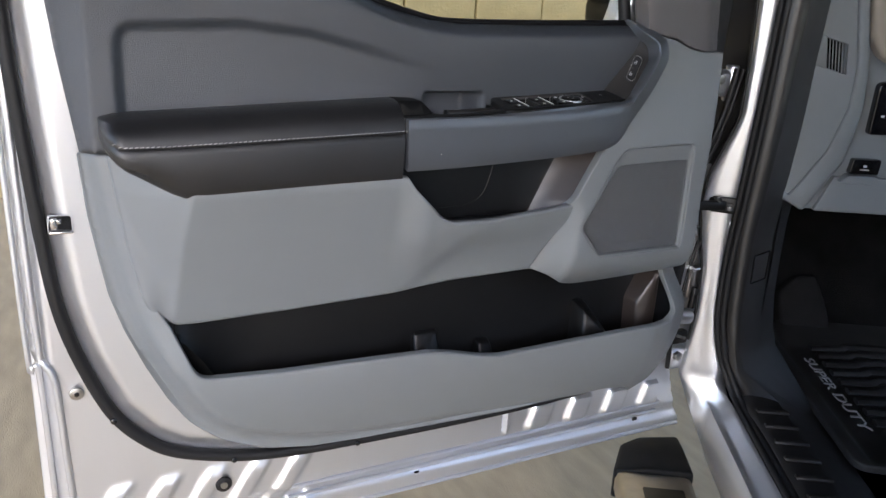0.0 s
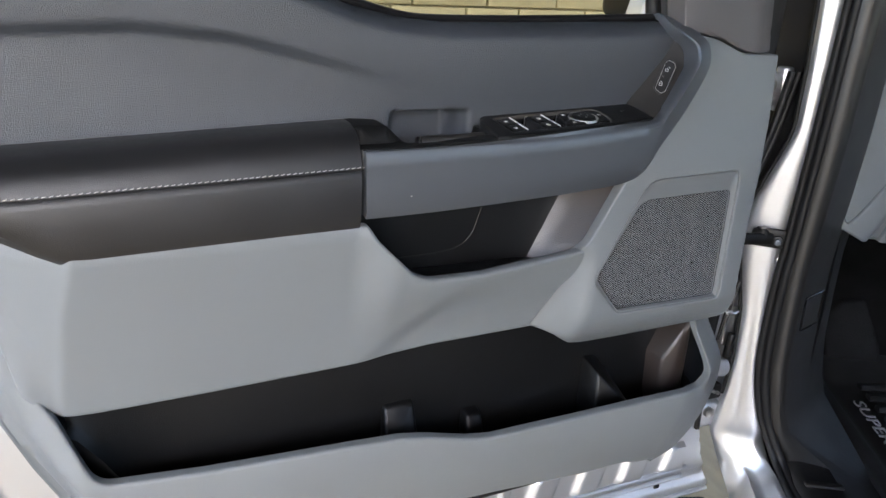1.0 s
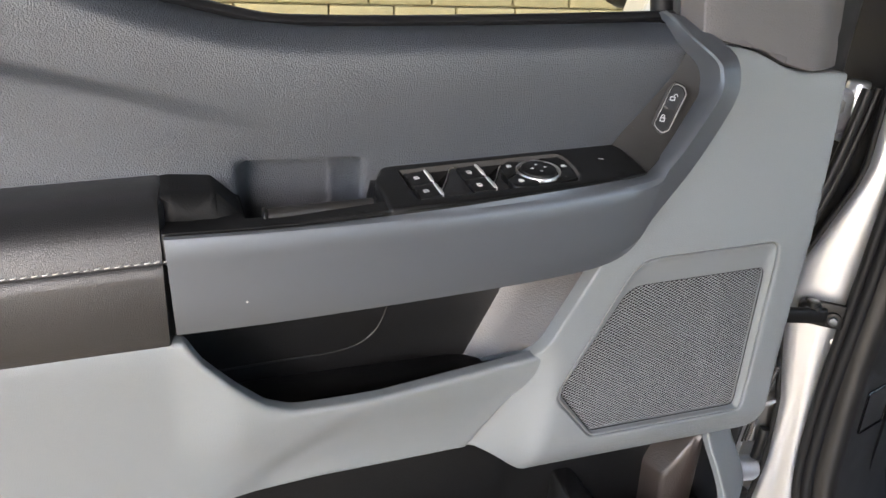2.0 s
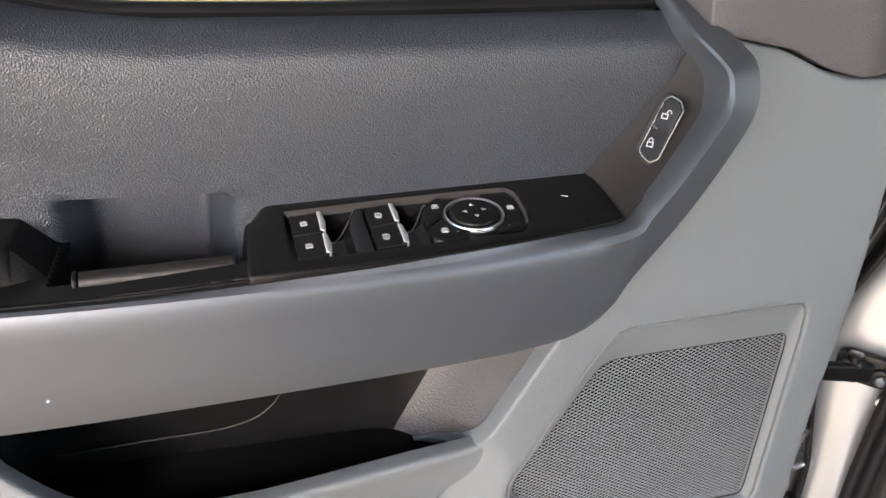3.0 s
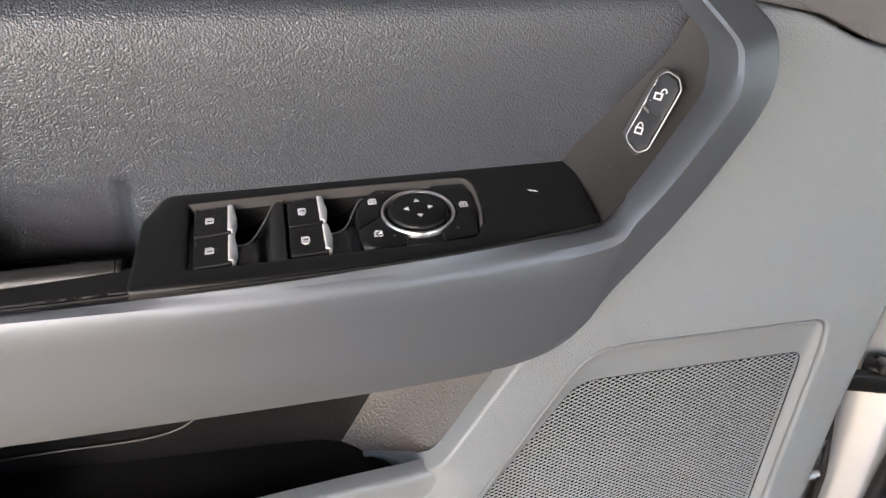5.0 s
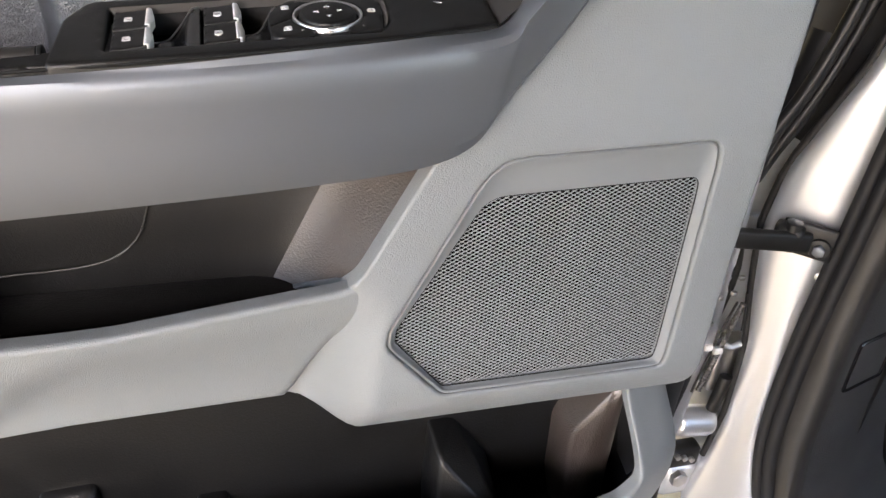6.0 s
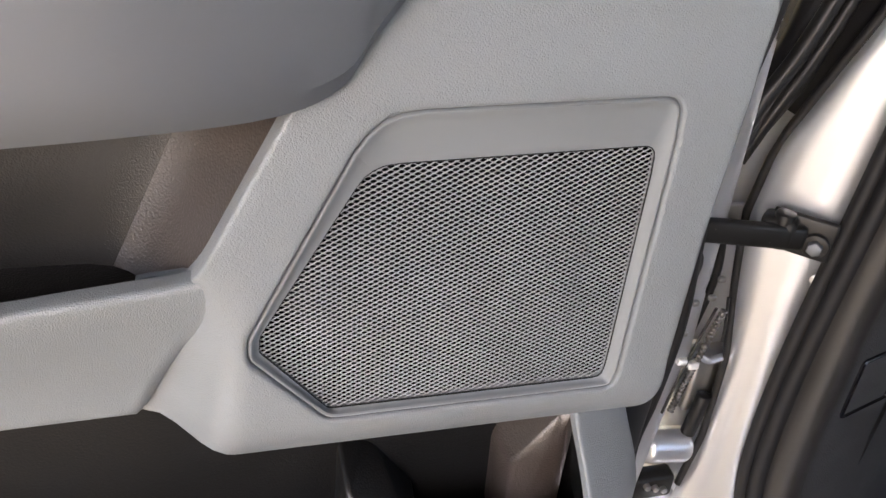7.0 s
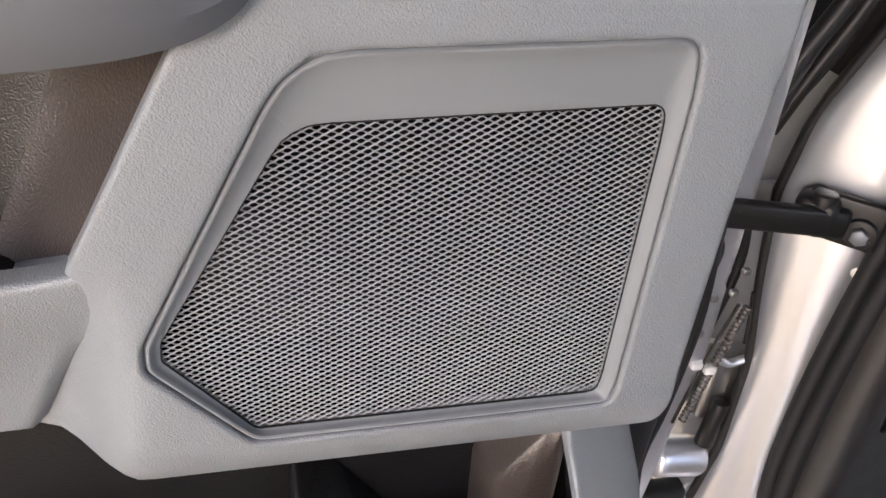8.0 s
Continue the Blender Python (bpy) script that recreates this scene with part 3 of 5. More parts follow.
seam = spline([(0.537, 0.9462, 1.22), (0.527, 0.9462, 1.180), (0.516, 0.9462, 1.155), (0.492, 0.9462, 1.142), (0.44, 0.9462, 1.139), (0.39, 0.944, 1.138)])
part("bin_seam", tube(seam, 0.0008, 6), BLACK, door)

# armrest pad
arm = bmesh.new()
rows = []
for x in [0.0235, 0.0238, 0.0246, 0.026, 0.028, 0.031, 0.034, 0.038, 0.042, 0.047, 0.052, 0.058, 0.064, 0.072, 0.09, 0.11, 0.13] + [0.15 + 0.025 * k for k in range(9)] + [0.360, 0.3655, 0.3685, 0.3695]:
    q = min(1.0, (x - 0.0235) / 0.022)
    e = math.sqrt(1 - (1 - q) ** 2)
    e2 = min(1.0, (0.3695 - x) / 0.004 + 0.55) if x > 0.3655 else 1.0
    zt = 1.280 + 0.0155 * (x - 0.03) / 0.34
    zb = interp(x, [0.0235, 0.03, 0.044, 0.095, 0.113, 0.376], [1.250, 1.238, 1.224, 1.193, 1.184, 1.1925])
    zs = interp(x, [0.0235, 0.03, 0.043, 0.09, 0.37], [1.259, 1.2545, 1.2485, 1.2485, 1.2585])
    row = []
    for y, z in ((0.945, zt - 0.002), (0.935, zt), (0.918, zt), (0.903, zt - 0.002), (0.892, zt - 0.006), (0.884, zt - 0.013), (0.879, (zt + zs) / 2 - 0.002), (0.8755, zs + 0.006), (0.8745, zs + 0.002), (0.8765, zs), (0.8745, zs - 0.002), (0.8735, zs - 0.008), (0.8735, zs * 0.6 + zb * 0.4), (0.875, zs * 0.3 + zb * 0.7), (0.878, zb + 0.010), (0.883, zb + 0.003), (0.892, zb), (0.93, zb)):
        f = e * e2
        row.append((x, 0.93 + (y - 0.93) * f, zs + (z - zs) * (0.80 + 0.20 * f)))
    rows.append(row)
armrest = part("armrest", loft(rows, arm), LEATHER, door, "black leather armrest pad with pale stitching", smooth=50)
st = bmesh.new()
tube([(-0.0015, 0.0002, -0.0004), (-0.0009, -0.0005, -0.0001), (0.0009, -0.0005, 0.0003), (0.0014, 0.0002, 0.0005)], 0.00045, 6, bm=st)
first = None
for k in range(62):
    x = 0.036 + 0.332 * k / 61
    zs = interp(x, [0.0235, 0.03, 0.043, 0.09, 0.37], [1.259, 1.2545, 1.2485, 1.2485, 1.2585])
    e = math.sqrt(1 - (1 - min(1.0, (x - 0.0235) / 0.022)) ** 2)
    y = 0.93 + (0.8738 - 0.93) * e
    if first is None:
        first = part("stitch", st, THREAD, armrest, "pale grey sewing thread")
        ob = first
    else:
        ob = new("stitch", first.data)
        ob.parent = armrest
    ob.matrix_basis = Matrix.Translation((x, y, zs + 0.0032))
    if "label" in ob and ob is not first:
        del ob["label"]
# dark wedge between the armrest and the switch base
part("armrest_end", relief(rounded([(0.366, 1.27), (0.418, 1.27), (0.418, 1.275), (0.399, 1.2935, 0.005), (0.373, 1.295, 0.004), (0.366, 1.294)], 0.003), lambda u, v: -0.895 - 0.25 * max(0, v - 1.276), depth=0.05, edge=0.006, step=0.006), DARKGREY, door, smooth=50)


# pull bar that sweeps up to the window corner
def section(inner, edge_, outer, sag=0.0):
    a, e, o = Vector(inner), Vector(edge_), Vector(outer)
    top = a.lerp(e, 0.75) + Vector((0, 0, 0.0012))
    turn1 = e.lerp(a, 0.1) + Vector((0, -0.0016, 0.0))
    turn2 = e.lerp(o, 0.06) + Vector((0, -0.0032, 0))
    m1 = e.lerp(o, 0.22) + Vector((0, -0.0036 - sag * 0.6, 0))
    m2 = e.lerp(o, 0.6) + Vector((0, -0.003 - sag, 0))
    m3 = e.lerp(o, 0.86) + Vector((0, -0.0036, 0))
    back = o + Vector((0, 0.012, 0.001))
    return [a + Vector((0, 0.008, -0.003)), a, top, turn1, turn2, m1, m2, m3, o, back]


STATIONS = [((0.3675, 0.8745, 1.2768), (0.3675, 0.8715, 1.2765), (0.3700, 0.874, 1.211)),
        ((0.44, 0.8735, 1.2776), (0.44, 0.871, 1.2765), (0.44, 0.874, 1.2125)),
        ((0.54, 0.8715, 1.2832), (0.54, 0.8705, 1.2790), (0.545, 0.874, 1.2175)),
        ((0.61, 0.8725, 1.2890), (0.613, 0.8715, 1.2825), (0.62, 0.874, 1.2225)),
        ((0.66, 0.8770, 1.2920), (0.664, 0.874, 1.2875), (0.668, 0.876, 1.2275)),
        ((0.7020, 0.884, 1.2945), (0.7035, 0.876, 1.2930), (0.6930, 0.879, 1.2370)),
        ((0.7145, 0.886, 1.3075), (0.7125, 0.876, 1.3040), (0.7070, 0.881, 1.2560)),
        ((0.7265, 0.889, 1.3215), (0.7245, 0.877, 1.3190), (0.7370, 0.882, 1.2960)),
        ((0.7455, 0.896, 1.3460), (0.7440, 0.880, 1.3480), (0.7590, 0.885, 1.3290)),
        ((0.7500, 0.8995, 1.3560), (0.7485, 0.882, 1.3570), (0.7700, 0.888, 1.3480)),
        ((0.7515, 0.902, 1.3640), (0.7495, 0.885, 1.3650), (0.7735, 0.8915, 1.3610)),
        ((0.7500, 0.907, 1.3715), (0.7490, 0.889, 1.3725), (0.7715, 0.896, 1.3750)),
        ((0.7465, 0.914, 1.3770), (0.7455, 0.898, 1.3790), (0.7670, 0.904, 1.3825)),
        ((0.7405, 0.924, 1.3845), (0.7415, 0.915, 1.3870), (0.7620, 0.913, 1.3880)),
        ((0.7395, 0.938, 1.3960), (0.7410, 0.932, 1.3945), (0.7580, 0.932, 1.3935)),
        ((0.7370, 0.950, 1.4010), (0.7400, 0.946, 1.4010), (0.7560, 0.948, 1.3980))]
lines = [spline([k[i] for k in STATIONS], 5) for i in range(3)]
bar = loft([section(a, e, o) for a, e, o in zip(*lines)])
bar.faces.new(list(bar.verts)[:10][::-1])
part("lint_speck", disc(0.0007, 0.0004, (0.4128, 0.8672, 1.2325), (0, -1, 0.1), 8, 0), TIP, door)
part("pull_bar", bar, SATIN, door, "satin slate door pull trim", smooth=26)


def module_z(x, y):
    return 1.292 + 0.12 * (y - 0.89) + 0.05 * (x - 0.6)


def module_frame(u, v, o):
    return (u, v, module_z(u, v) + o)


def low_frame(u, v, o):
    return (u, v, interp(u, [0.366, 0.44, 0.505, 0.53], [1.2775, 1.2790, 1.2840, 1.2860]) + o)


# switch panel
part("switch_housing", block((0.198, 0.080, 0.022), (0.6085, 0.925, 1.266), 0.003), BLACK, door)
part("switch_base", relief(rounded([(0.366, 0.8775), (0.44, 0.8765), (0.53, 0.8742), (0.53, 0.935), (0.40, 0.935), (0.366, 0.90)], 0.002, 0.004), lambda u, v: -0.036 * step01((v - 0.892) / 0.004) * step01((u - 0.416) / 0.004) * step01((0.506 - u) / 0.004), low_frame, depth=0.02, edge=0.0009, step=0.0028), BLACK, door)
part("bar_gap", tube(spline([(0.370, 0.8758, 1.2778), (0.44, 0.8750, 1.2785), (0.505, 0.8738, 1.2825), (0.54, 0.8716, 1.2850), (0.61, 0.8727, 1.2897), (0.66, 0.8772, 1.2927), (0.70, 0.8840, 1.2955)], 4), 0.0008, 6), DARKGREY, door)
window_line = rounded([(0.5268, 0.8825, 0.0015), (0.6445, 0.8838, 0.003), (0.6505, 0.8930, 0.006), (0.6523, 0.9190, 0.006), (0.6490, 0.9275, 0.003), (0.5855, 0.9283), (0.5258, 0.9265, 0.0015)], 0.002, 0.005)
module_line = rounded([(0.5045, 0.8728), (0.54, 0.8718), (0.61, 0.8730), (0.66, 0.8775), (0.7015, 0.8845), (0.706, 0.944), (0.660, 0.9415), (0.60, 0.9395), (0.54, 0.9375), (0.5155, 0.9370, 0.010), (0.5065, 0.9180, 0.012)], 0.003, 0.006)
switch_panel = part("switch_panel", relief(module_line, lambda u, v: 0.0, module_frame, depth=0.02, edge=0.0022, holes=[window_line[::-1]], step=0.006), BLACK, door, "matte black switch panel")


def scoop(u, v):
    """The finger wells beside the switches: each rises to a rounded crest, with a deeper part behind a curved edge."""
    h = -0.010
    for u0, u1, us, vs in ((0.544, 0.5665, [0.5448, 0.5511, 0.5578, 0.5622, 0.566], [0.9057, 0.9075, 0.9157, 0.9229, 0.9244]), (0.583, 0.6055, [0.5843, 0.592, 0.6003, 0.6073], [0.9072, 0.9099, 0.9206, 0.9238])):
        if u0 <= u <= u1:
            t = (u - u0) / (u1 - u0)
            h = -0.0085 + 0.0075 * step01((t - 0.35) / 0.5)
            h -= 0.0055 * step01((v - interp(u, us, vs)) / 0.0006)
    return h


part("switch_well", relief(rounded([(0.523, 0.877), (0.65, 0.880), (0.656, 0.936), (0.523, 0.932)], 0.002), scoop, module_frame, depth=0.002, edge=0, step=0.0016), GLOSS, switch_panel)
for us, vs in (([0.5448, 0.5511, 0.5578, 0.5622, 0.566], [0.9057, 0.9075, 0.9157, 0.9229, 0.9244]), ([0.5843, 0.592, 0.6003, 0.6073], [0.9072, 0.9099, 0.9206, 0.9238])):
    part("scoop_edge", tube(spline([module_frame(u, v, scoop(u, v - 0.001) + 0.0001) for u, v in zip(us, vs)], 6), 0.0004, 6), STEEL, switch_panel)
brow = [(0.5258, 0.9265, 0.8, -1), (0.5855, 0.9283, 0, -1), (0.62, 0.9282, 0, -1), (0.6460, 0.9278, -0.3, -1), (0.6495, 0.9262, -0.7, -0.8), (0.6515, 0.9222, -1, -0.4), (0.6522, 0.915, -0.9, 0), (0.6512, 0.900, -0.8, 0), (0.6490, 0.890, -0.7, 0)]
rim = loft([[module_frame(u, v, 0.0004), module_frame(u + du * 0.0014, v + dv * 0.0014, -0.0008), module_frame(u + du * 0.0030, v + dv * 0.0030, -0.0026)] for u, v, du, dv in brow])
part("recess_chamfer", rim, TAUPE, switch_panel)


def window_switch(x0, x1, y0, y1, rear):
    """A rocker with a bright tip and a printed window mark."""
    def top(u, v):
        t = (u - x0) / (x1 - x0)
        return -0.0006 + 0.0010 * t * t
    cap = part("window_switch", relief(rounded([(x0, y0), (x1, y0), (x1, y1), (x0, y1)], 0.0010, 0.004), top, module_frame, depth=0.008, edge=0.0007, step=0.003), BLACK, door, "black window rocker switch with bright tip")
    tip = relief(rounded([(x1 - 0.0014, y0 + 0.0010), (x1 + 0.0010, y0 + 0.0006, 0.0008), (x1 + 0.0024, (y0 + y1) / 2, 0.008), (x1 + 0.0010, y1 - 0.0006, 0.0008), (x1 - 0.0014, y1 - 0.0010)], 0.0005, 0.003), lambda u, v: 0.0010 - 0.5 * max(0, u - x1), module_frame, depth=0.004, edge=0.0005, step=0.002)
    part("bright_tip", tip, TIP, cap, "satin chrome switch tip")
    cx, cy, w = x0 * 0.58 + x1 * 0.42, (y0 + y1) / 2, 0.0018
    icon = [(cx - w, cy - w * 1.1), (cx + w, cy - w * 1.1), (cx + w, cy + w * 0.5), (cx + w * 0.5, cy + w * 1.2), (cx - w, cy + w * 1.2)]
    slot = [(cx - w * 0.5, cy - w * 0.45), (cx + w * 0.75, cy - w * 0.45), (cx + w * 0.75, cy + w * 0.15), (cx - w * 0.5, cy + w * 0.15)]
    mark = relief(rounded(icon, 0.0004, 0.002), lambda u, v: top(u, v) + 0.00025, module_frame, depth=0.0002, edge=0, holes=[rounded([(p, q + (0.0006 if rear else 0)) for p, q in slot], 0.0002, 0.002)[::-1]], step=0.01)
    if rear:
        tube([module_frame(cx + p * w, cy + q * w, top(cx, cy) + 0.0003) for p, q in ((-0.9, -1.1), (-0.1, -1.7), (0.6, -1.5))], 0.00035, 5, bm=mark)
    part("window_mark", mark, WHITE, cap)


window_switch(0.5283, 0.5437, 0.9038, 0.9236, False)
window_switch(0.5288, 0.5440, 0.8834, 0.9022, False)
window_switch(0.5676, 0.5822, 0.9045, 0.9240, True)
window_switch(0.5674, 0.5828, 0.8842, 0.9029, True)
# mirror control: a raised pad in a bright ring, three keys round it
DX, DY = 0.6236, 0.9050


def arc(a0, a1, r=0.0170, k=9):
    return [(DX + r * math.cos(radians(a)), DY + r * math.sin(radians(a))) for a in np.linspace(a0, a1, k)]


mirror = part("mirror_control", disc(0.0132, 0.006, module_frame(DX, DY, -0.0012), (-0.05, -0.12, 1), 48, 0.0016), BLACK, door, "round black mirror control with bright ring")
part("mirror_base", relief(rounded([(0.5970, 0.8838), (0.6460, 0.8850), (0.6498, 0.9000), (0.6505, 0.9210), (0.6455, 0.9258), (0.6090, 0.9258), (0.6000, 0.9200), (0.5962, 0.9080)], 0.003, 0.004), lambda u, v: -0.0022, module_frame, depth=0.006, edge=0, step=0.01), BLACK, mirror)
circle = np.linspace(0, 2 * math.pi, 57)[:-1]
rows = [[module_frame(DX + r * math.cos(a), DY + r * math.sin(a), h) for a in circle] for r, h in ((0.0164, -0.002), (0.0163, 0.0002), (0.0160, 0.0006), (0.0154, 0.0006), (0.0149, 0.0001), (0.0147, -0.002))]
part("bright_ring", loft([r + r[:1] for r in rows]), SATIN_CHROME, mirror, "satin chrome ring")
for ang in (0, 90, 180, 270):
    c = Vector((DX + 0.0052 * math.cos(radians(ang)), DY + 0.0056 * math.sin(radians(ang))))
    d, q = Vector((math.cos(radians(ang)), math.sin(radians(ang)))), Vector((-math.sin(radians(ang)), math.cos(radians(ang))))
    tri = [c + d * 0.0014, c - d * 0.0009 + q * 0.0013, c - d * 0.0009 - q * 0.0013]
    part("arrow_mark", relief([tuple(p) for p in tri], lambda u, v: 0.0020, module_frame, depth=0.0002, edge=0, step=0.01), WHITE, mirror)
SIDE_KEYS = [(arc(108, 176) + [(0.5967, 0.8982), (0.5962, 0.9050), (0.5972, 0.9110), (0.6012, 0.9190), (0.6075, 0.9250)], (0.6046, 0.9150), (0.6105, 0.9216)),
        (arc(184, 246) + [(0.6150, 0.8842), (0.6020, 0.8830), (0.5975, 0.8848), (0.5962, 0.8900), (0.5966, 0.8966)], (0.6040, 0.8914), (0.6105, 0.8892)),
        (arc(64, -64, k=15) + [(0.6318, 0.8855), (0.6465, 0.8876), (0.6492, 0.9020), (0.6499, 0.9150), (0.6475, 0.9236), (0.6330, 0.9240)], (0.6442, 0.9062), (0.6382, 0.8900))]
for line, (mx, my), (lx, ly) in SIDE_KEYS:
    key = part("mirror_key", relief([tuple(p) for p in line], lambda u, v: 0.0002, module_frame, depth=0.006, edge=0.0006, step=0.003), BLACK, mirror)
    w = 0.0019
    mark = relief(rounded([(mx - w, my - w), (mx + w, my - w), (mx + w, my + w), (mx - w * 0.4, my + w * 1.3), (mx - w, my + w * 0.5)], 0.0004, 0.002), lambda u, v: 0.0006, module_frame, depth=0.0002, edge=0, holes=[rounded([(mx - w * 0.62, my - w * 0.62), (mx + w * 0.62, my - w * 0.62), (mx + w * 0.55, my + w * 0.6), (mx - w * 0.62, my + w * 0.4)], 0.0003, 0.002)[::-1]], step=0.01)
    for p in ((w * 0.55, 0), (0, w * 0.5)):
        tube([module_frame(mx - p[0], my - p[1], 0.0005), module_frame(mx + p[0], my + p[1], 0.0005)], 0.00025, 5, bm=mark)
    part("mirror_mark", mark, WHITE, mirror)
    part("key_light", disc(0.0006, 0.0006, module_frame(lx, ly, 0.0003), (-0.05, -0.12, 1), 10, 0.0001), TAUPE, mirror)
tick = relief([(0.6762, 0.9128), (0.6800, 0.9108), (0.6801, 0.9113), (0.6787, 0.9122), (0.6772, 0.9127)], lambda u, v: 0.0003, module_frame, depth=0.0002, edge=0, step=0.01)
part("status_light", tick, WHITE, switch_panel, "small pale status light")

# lock panel that climbs from the switches to the window corner
left = spline([(0.7000, 0.936, 1.3025), (0.7060, 0.9345, 1.3135), (0.7130, 0.9330, 1.3230), (0.7290, 0.9320, 1.3500), (0.7400, 0.9320, 1.3690), (0.7455, 0.9300, 1.3800)], 5)
right = spline([(0.7020, 0.8860, 1.2945), (0.7155, 0.8890, 1.3065), (0.7280, 0.8925, 1.3205), (0.7475, 0.9000, 1.3455), (0.7535, 0.9065, 1.3640), (0.7480, 0.9210, 1.3800)], 5)
lp = loft([[a.lerp(b, t) + Vector((0.0025, 0, -0.0015)) * math.sin(math.pi * t) for t in (0, 0.15, 0.35, 0.5, 0.65, 0.85, 1)] for a, b in zip(left, right)])
lock_panel = part("lock_panel", lp, MATTE, door, "matte black lock switch panel", smooth=60)
LO = Vector((0.7293, 0.9102, 1.3351))
LV = Vector((0.299, 0.255, 0.920)).normalized()
LN = (Vector((-0.705, -0.590, 0.393)) - LV * Vector((-0.705, -0.590, 0.393)).dot(LV)).normalized()
LU = LV.cross(LN).normalized()


def lock_frame(u, v, o):
    return tuple(LO + LU * u + LV * v + LN * (o + 0.001))


outline = [(-0.0072, -0.0125, 0.003), (-0.0018, 0.0160, 0.003), (0.0010, 0.0192, 0.003), (0.0070, 0.0170, 0.003), (0.0094, 0.0126, 0.003), (0.0040, -0.0150, 0.003), (0.0000, -0.0180, 0.003), (-0.0050, -0.0150, 0.003)]
bowl = [(-0.0108, -0.0118, 0.003), (-0.0048, 0.0180, 0.004), (-0.0010, 0.0218, 0.004), (0.0066, 0.0196, 0.003), (0.0103, 0.0140, 0.003), (0.0046, -0.0165, 0.003), (0.0000, -0.0202, 0.003), (-0.0060, -0.0170, 0.003)]
lock = part("lock_switch", relief(rounded(outline, 0.003, 0.003), lambda u, v: 0.0006 + 0.0008 * abs(v) / 0.02, lock_frame, depth=0.005, edge=0.0008, step=0.003), BLACK, door, "black door lock rocker with chrome rim")
part("lock_bowl", relief(rounded(bowl, 0.003, 0.003), lambda u, v: -0.0004, lock_frame, depth=0.003, edge=0.0010, holes=[rounded([(p * 0.97, q * 0.98, r) for p, q, r in outline], 0.003, 0.003)[::-1]], step=0.004), MATTE, lock)
part("chrome_rim", tube([lock_frame(p[0] * 1.04 + 0.0003, p[1] * 1.02, 0.0003) for p in rounded(outline, 0.003, 0.003)], 0.00038, 8, close=True), STEEL, lock, "chrome rim")
part("rocker_gap", relief([(-0.0045, 0.0004), (0.0062, -0.0022), (0.0064, -0.0013), (-0.0043, 0.0013)], lambda u, v: 0.0012, lock_frame, depth=0.0002, edge=0, step=0.01), CARPET, lock)
part("lock_bar", relief(rounded([(-0.0042, 0.0016), (-0.0004, -0.0004), (0.0000, 0.0010), (-0.0038, 0.0030)], 0.0004, 0.002), lambda u, v: 0.0016, lock_frame, depth=0.0008, edge=0.0003, step=0.01), TAUPE, lock)
for uc, vc, shut in ((0.0014, 0.0085, False), (-0.0020, -0.0080, True)):
    body = relief([(uc - 0.0019, vc - 0.0022), (uc + 0.0019, vc - 0.0022), (uc + 0.0019, vc + 0.0010), (uc - 0.0019, vc + 0.0010)], lambda u, v: 0.0017, lock_frame, depth=0.0002, edge=0, holes=[[(uc - 0.0012, vc - 0.0015), (uc - 0.0012, vc + 0.0003), (uc + 0.0012, vc + 0.0003), (uc + 0.0012, vc - 0.0015)]], step=0.01)
    off = uc if shut else uc + 0.0020
    tube([lock_frame(off + 0.0012 * math.cos(a), vc + 0.0012 + 0.0018 * math.sin(a), 0.0017) for a in np.linspace(0, math.pi, 8)], 0.00033, 5, bm=body)
    part("lock_mark", body, WHITE, lock)

# sail panel at the window's front corner
def sail_y(x, z):
    return 0.909 + 0.012 * max(0, (z - 1.36) / 0.08) + 0.9 * max(0.0, x - 0.862) ** 1.15 + 0.4 * max(0.0, 0.775 - x) ** 1.2


sail_line = rounded([(0.754, 1.3890), (0.768, 1.3840), (0.805, 1.3785, 0.06), (0.836, 1.3655, 0.06), (0.856, 1.362, 0.02), (0.900, 1.362, 0.003), (0.906, 1.43), (0.93, 1.62), (0.79, 1.62), (0.752, 1.43)], 0.003)
part("sail_panel", relief(sail_line, front(sail_y), depth=0.03, edge=0.0018, step=0.012), SAIL, door, "dark grey vinyl sail panel at window corner")

for z0, rad, yy in ((0.724, 0.005, 0.974), (0.704, 0.004, 0.979), (0.669, 0.0045, 0.978)):
    part("pressed_bead", tube(spline([(0.24 if z0 > 0.7 else -0.05, yy, z0 - 0.006), (0.45, yy, z0 - 0.002), (0.70, yy, z0 + 0.002), (0.93 if z0 > 0.68 else 0.985, yy, z0 + 0.006)]), rad, 10, flat=0.8), SILVER, door)

# weatherstrip, latch, screws
strip = spline([(-0.062, 0.966, 1.46), (-0.058, 0.966, 1.33), (-0.052, 0.966, 1.23), (-0.045, 0.966, 1.12), (-0.036, 0.966, 1.04), (-0.019, 0.966, 0.972), (0.012, 0.966, 0.893), (0.05, 0.966, 0.845), (0.09, 0.966, 0.818), (0.16, 0.966, 0.797), (0.23, 0.966, 0.787), (0.35, 0.966, 0.783), (0.54, 0.966, 0.783), (0.70, 0.966, 0.789), (0.79, 0.966, 0.800), (0.84, 0.966, 0.822), (0.87, 0.966, 0.86)], 7)
seal = part("weatherstrip", tube(strip, 0.0085, 10), RUBBER, door, "black rubber door weatherstrip")
for x, z in ((0.012, 0.886), (0.160, 0.795), (0.340, 0.782)):
    part("seal_clip", disc(0.004, 0.004, (x, 0.957, z), (0, -1, 0.2), 12), GLOSS, seal)
latch_line = rounded([(-0.038, 1.1375), (-0.012, 1.1385), (-0.0125, 1.1595), (-0.037, 1.160)], 0.004, 0.004)
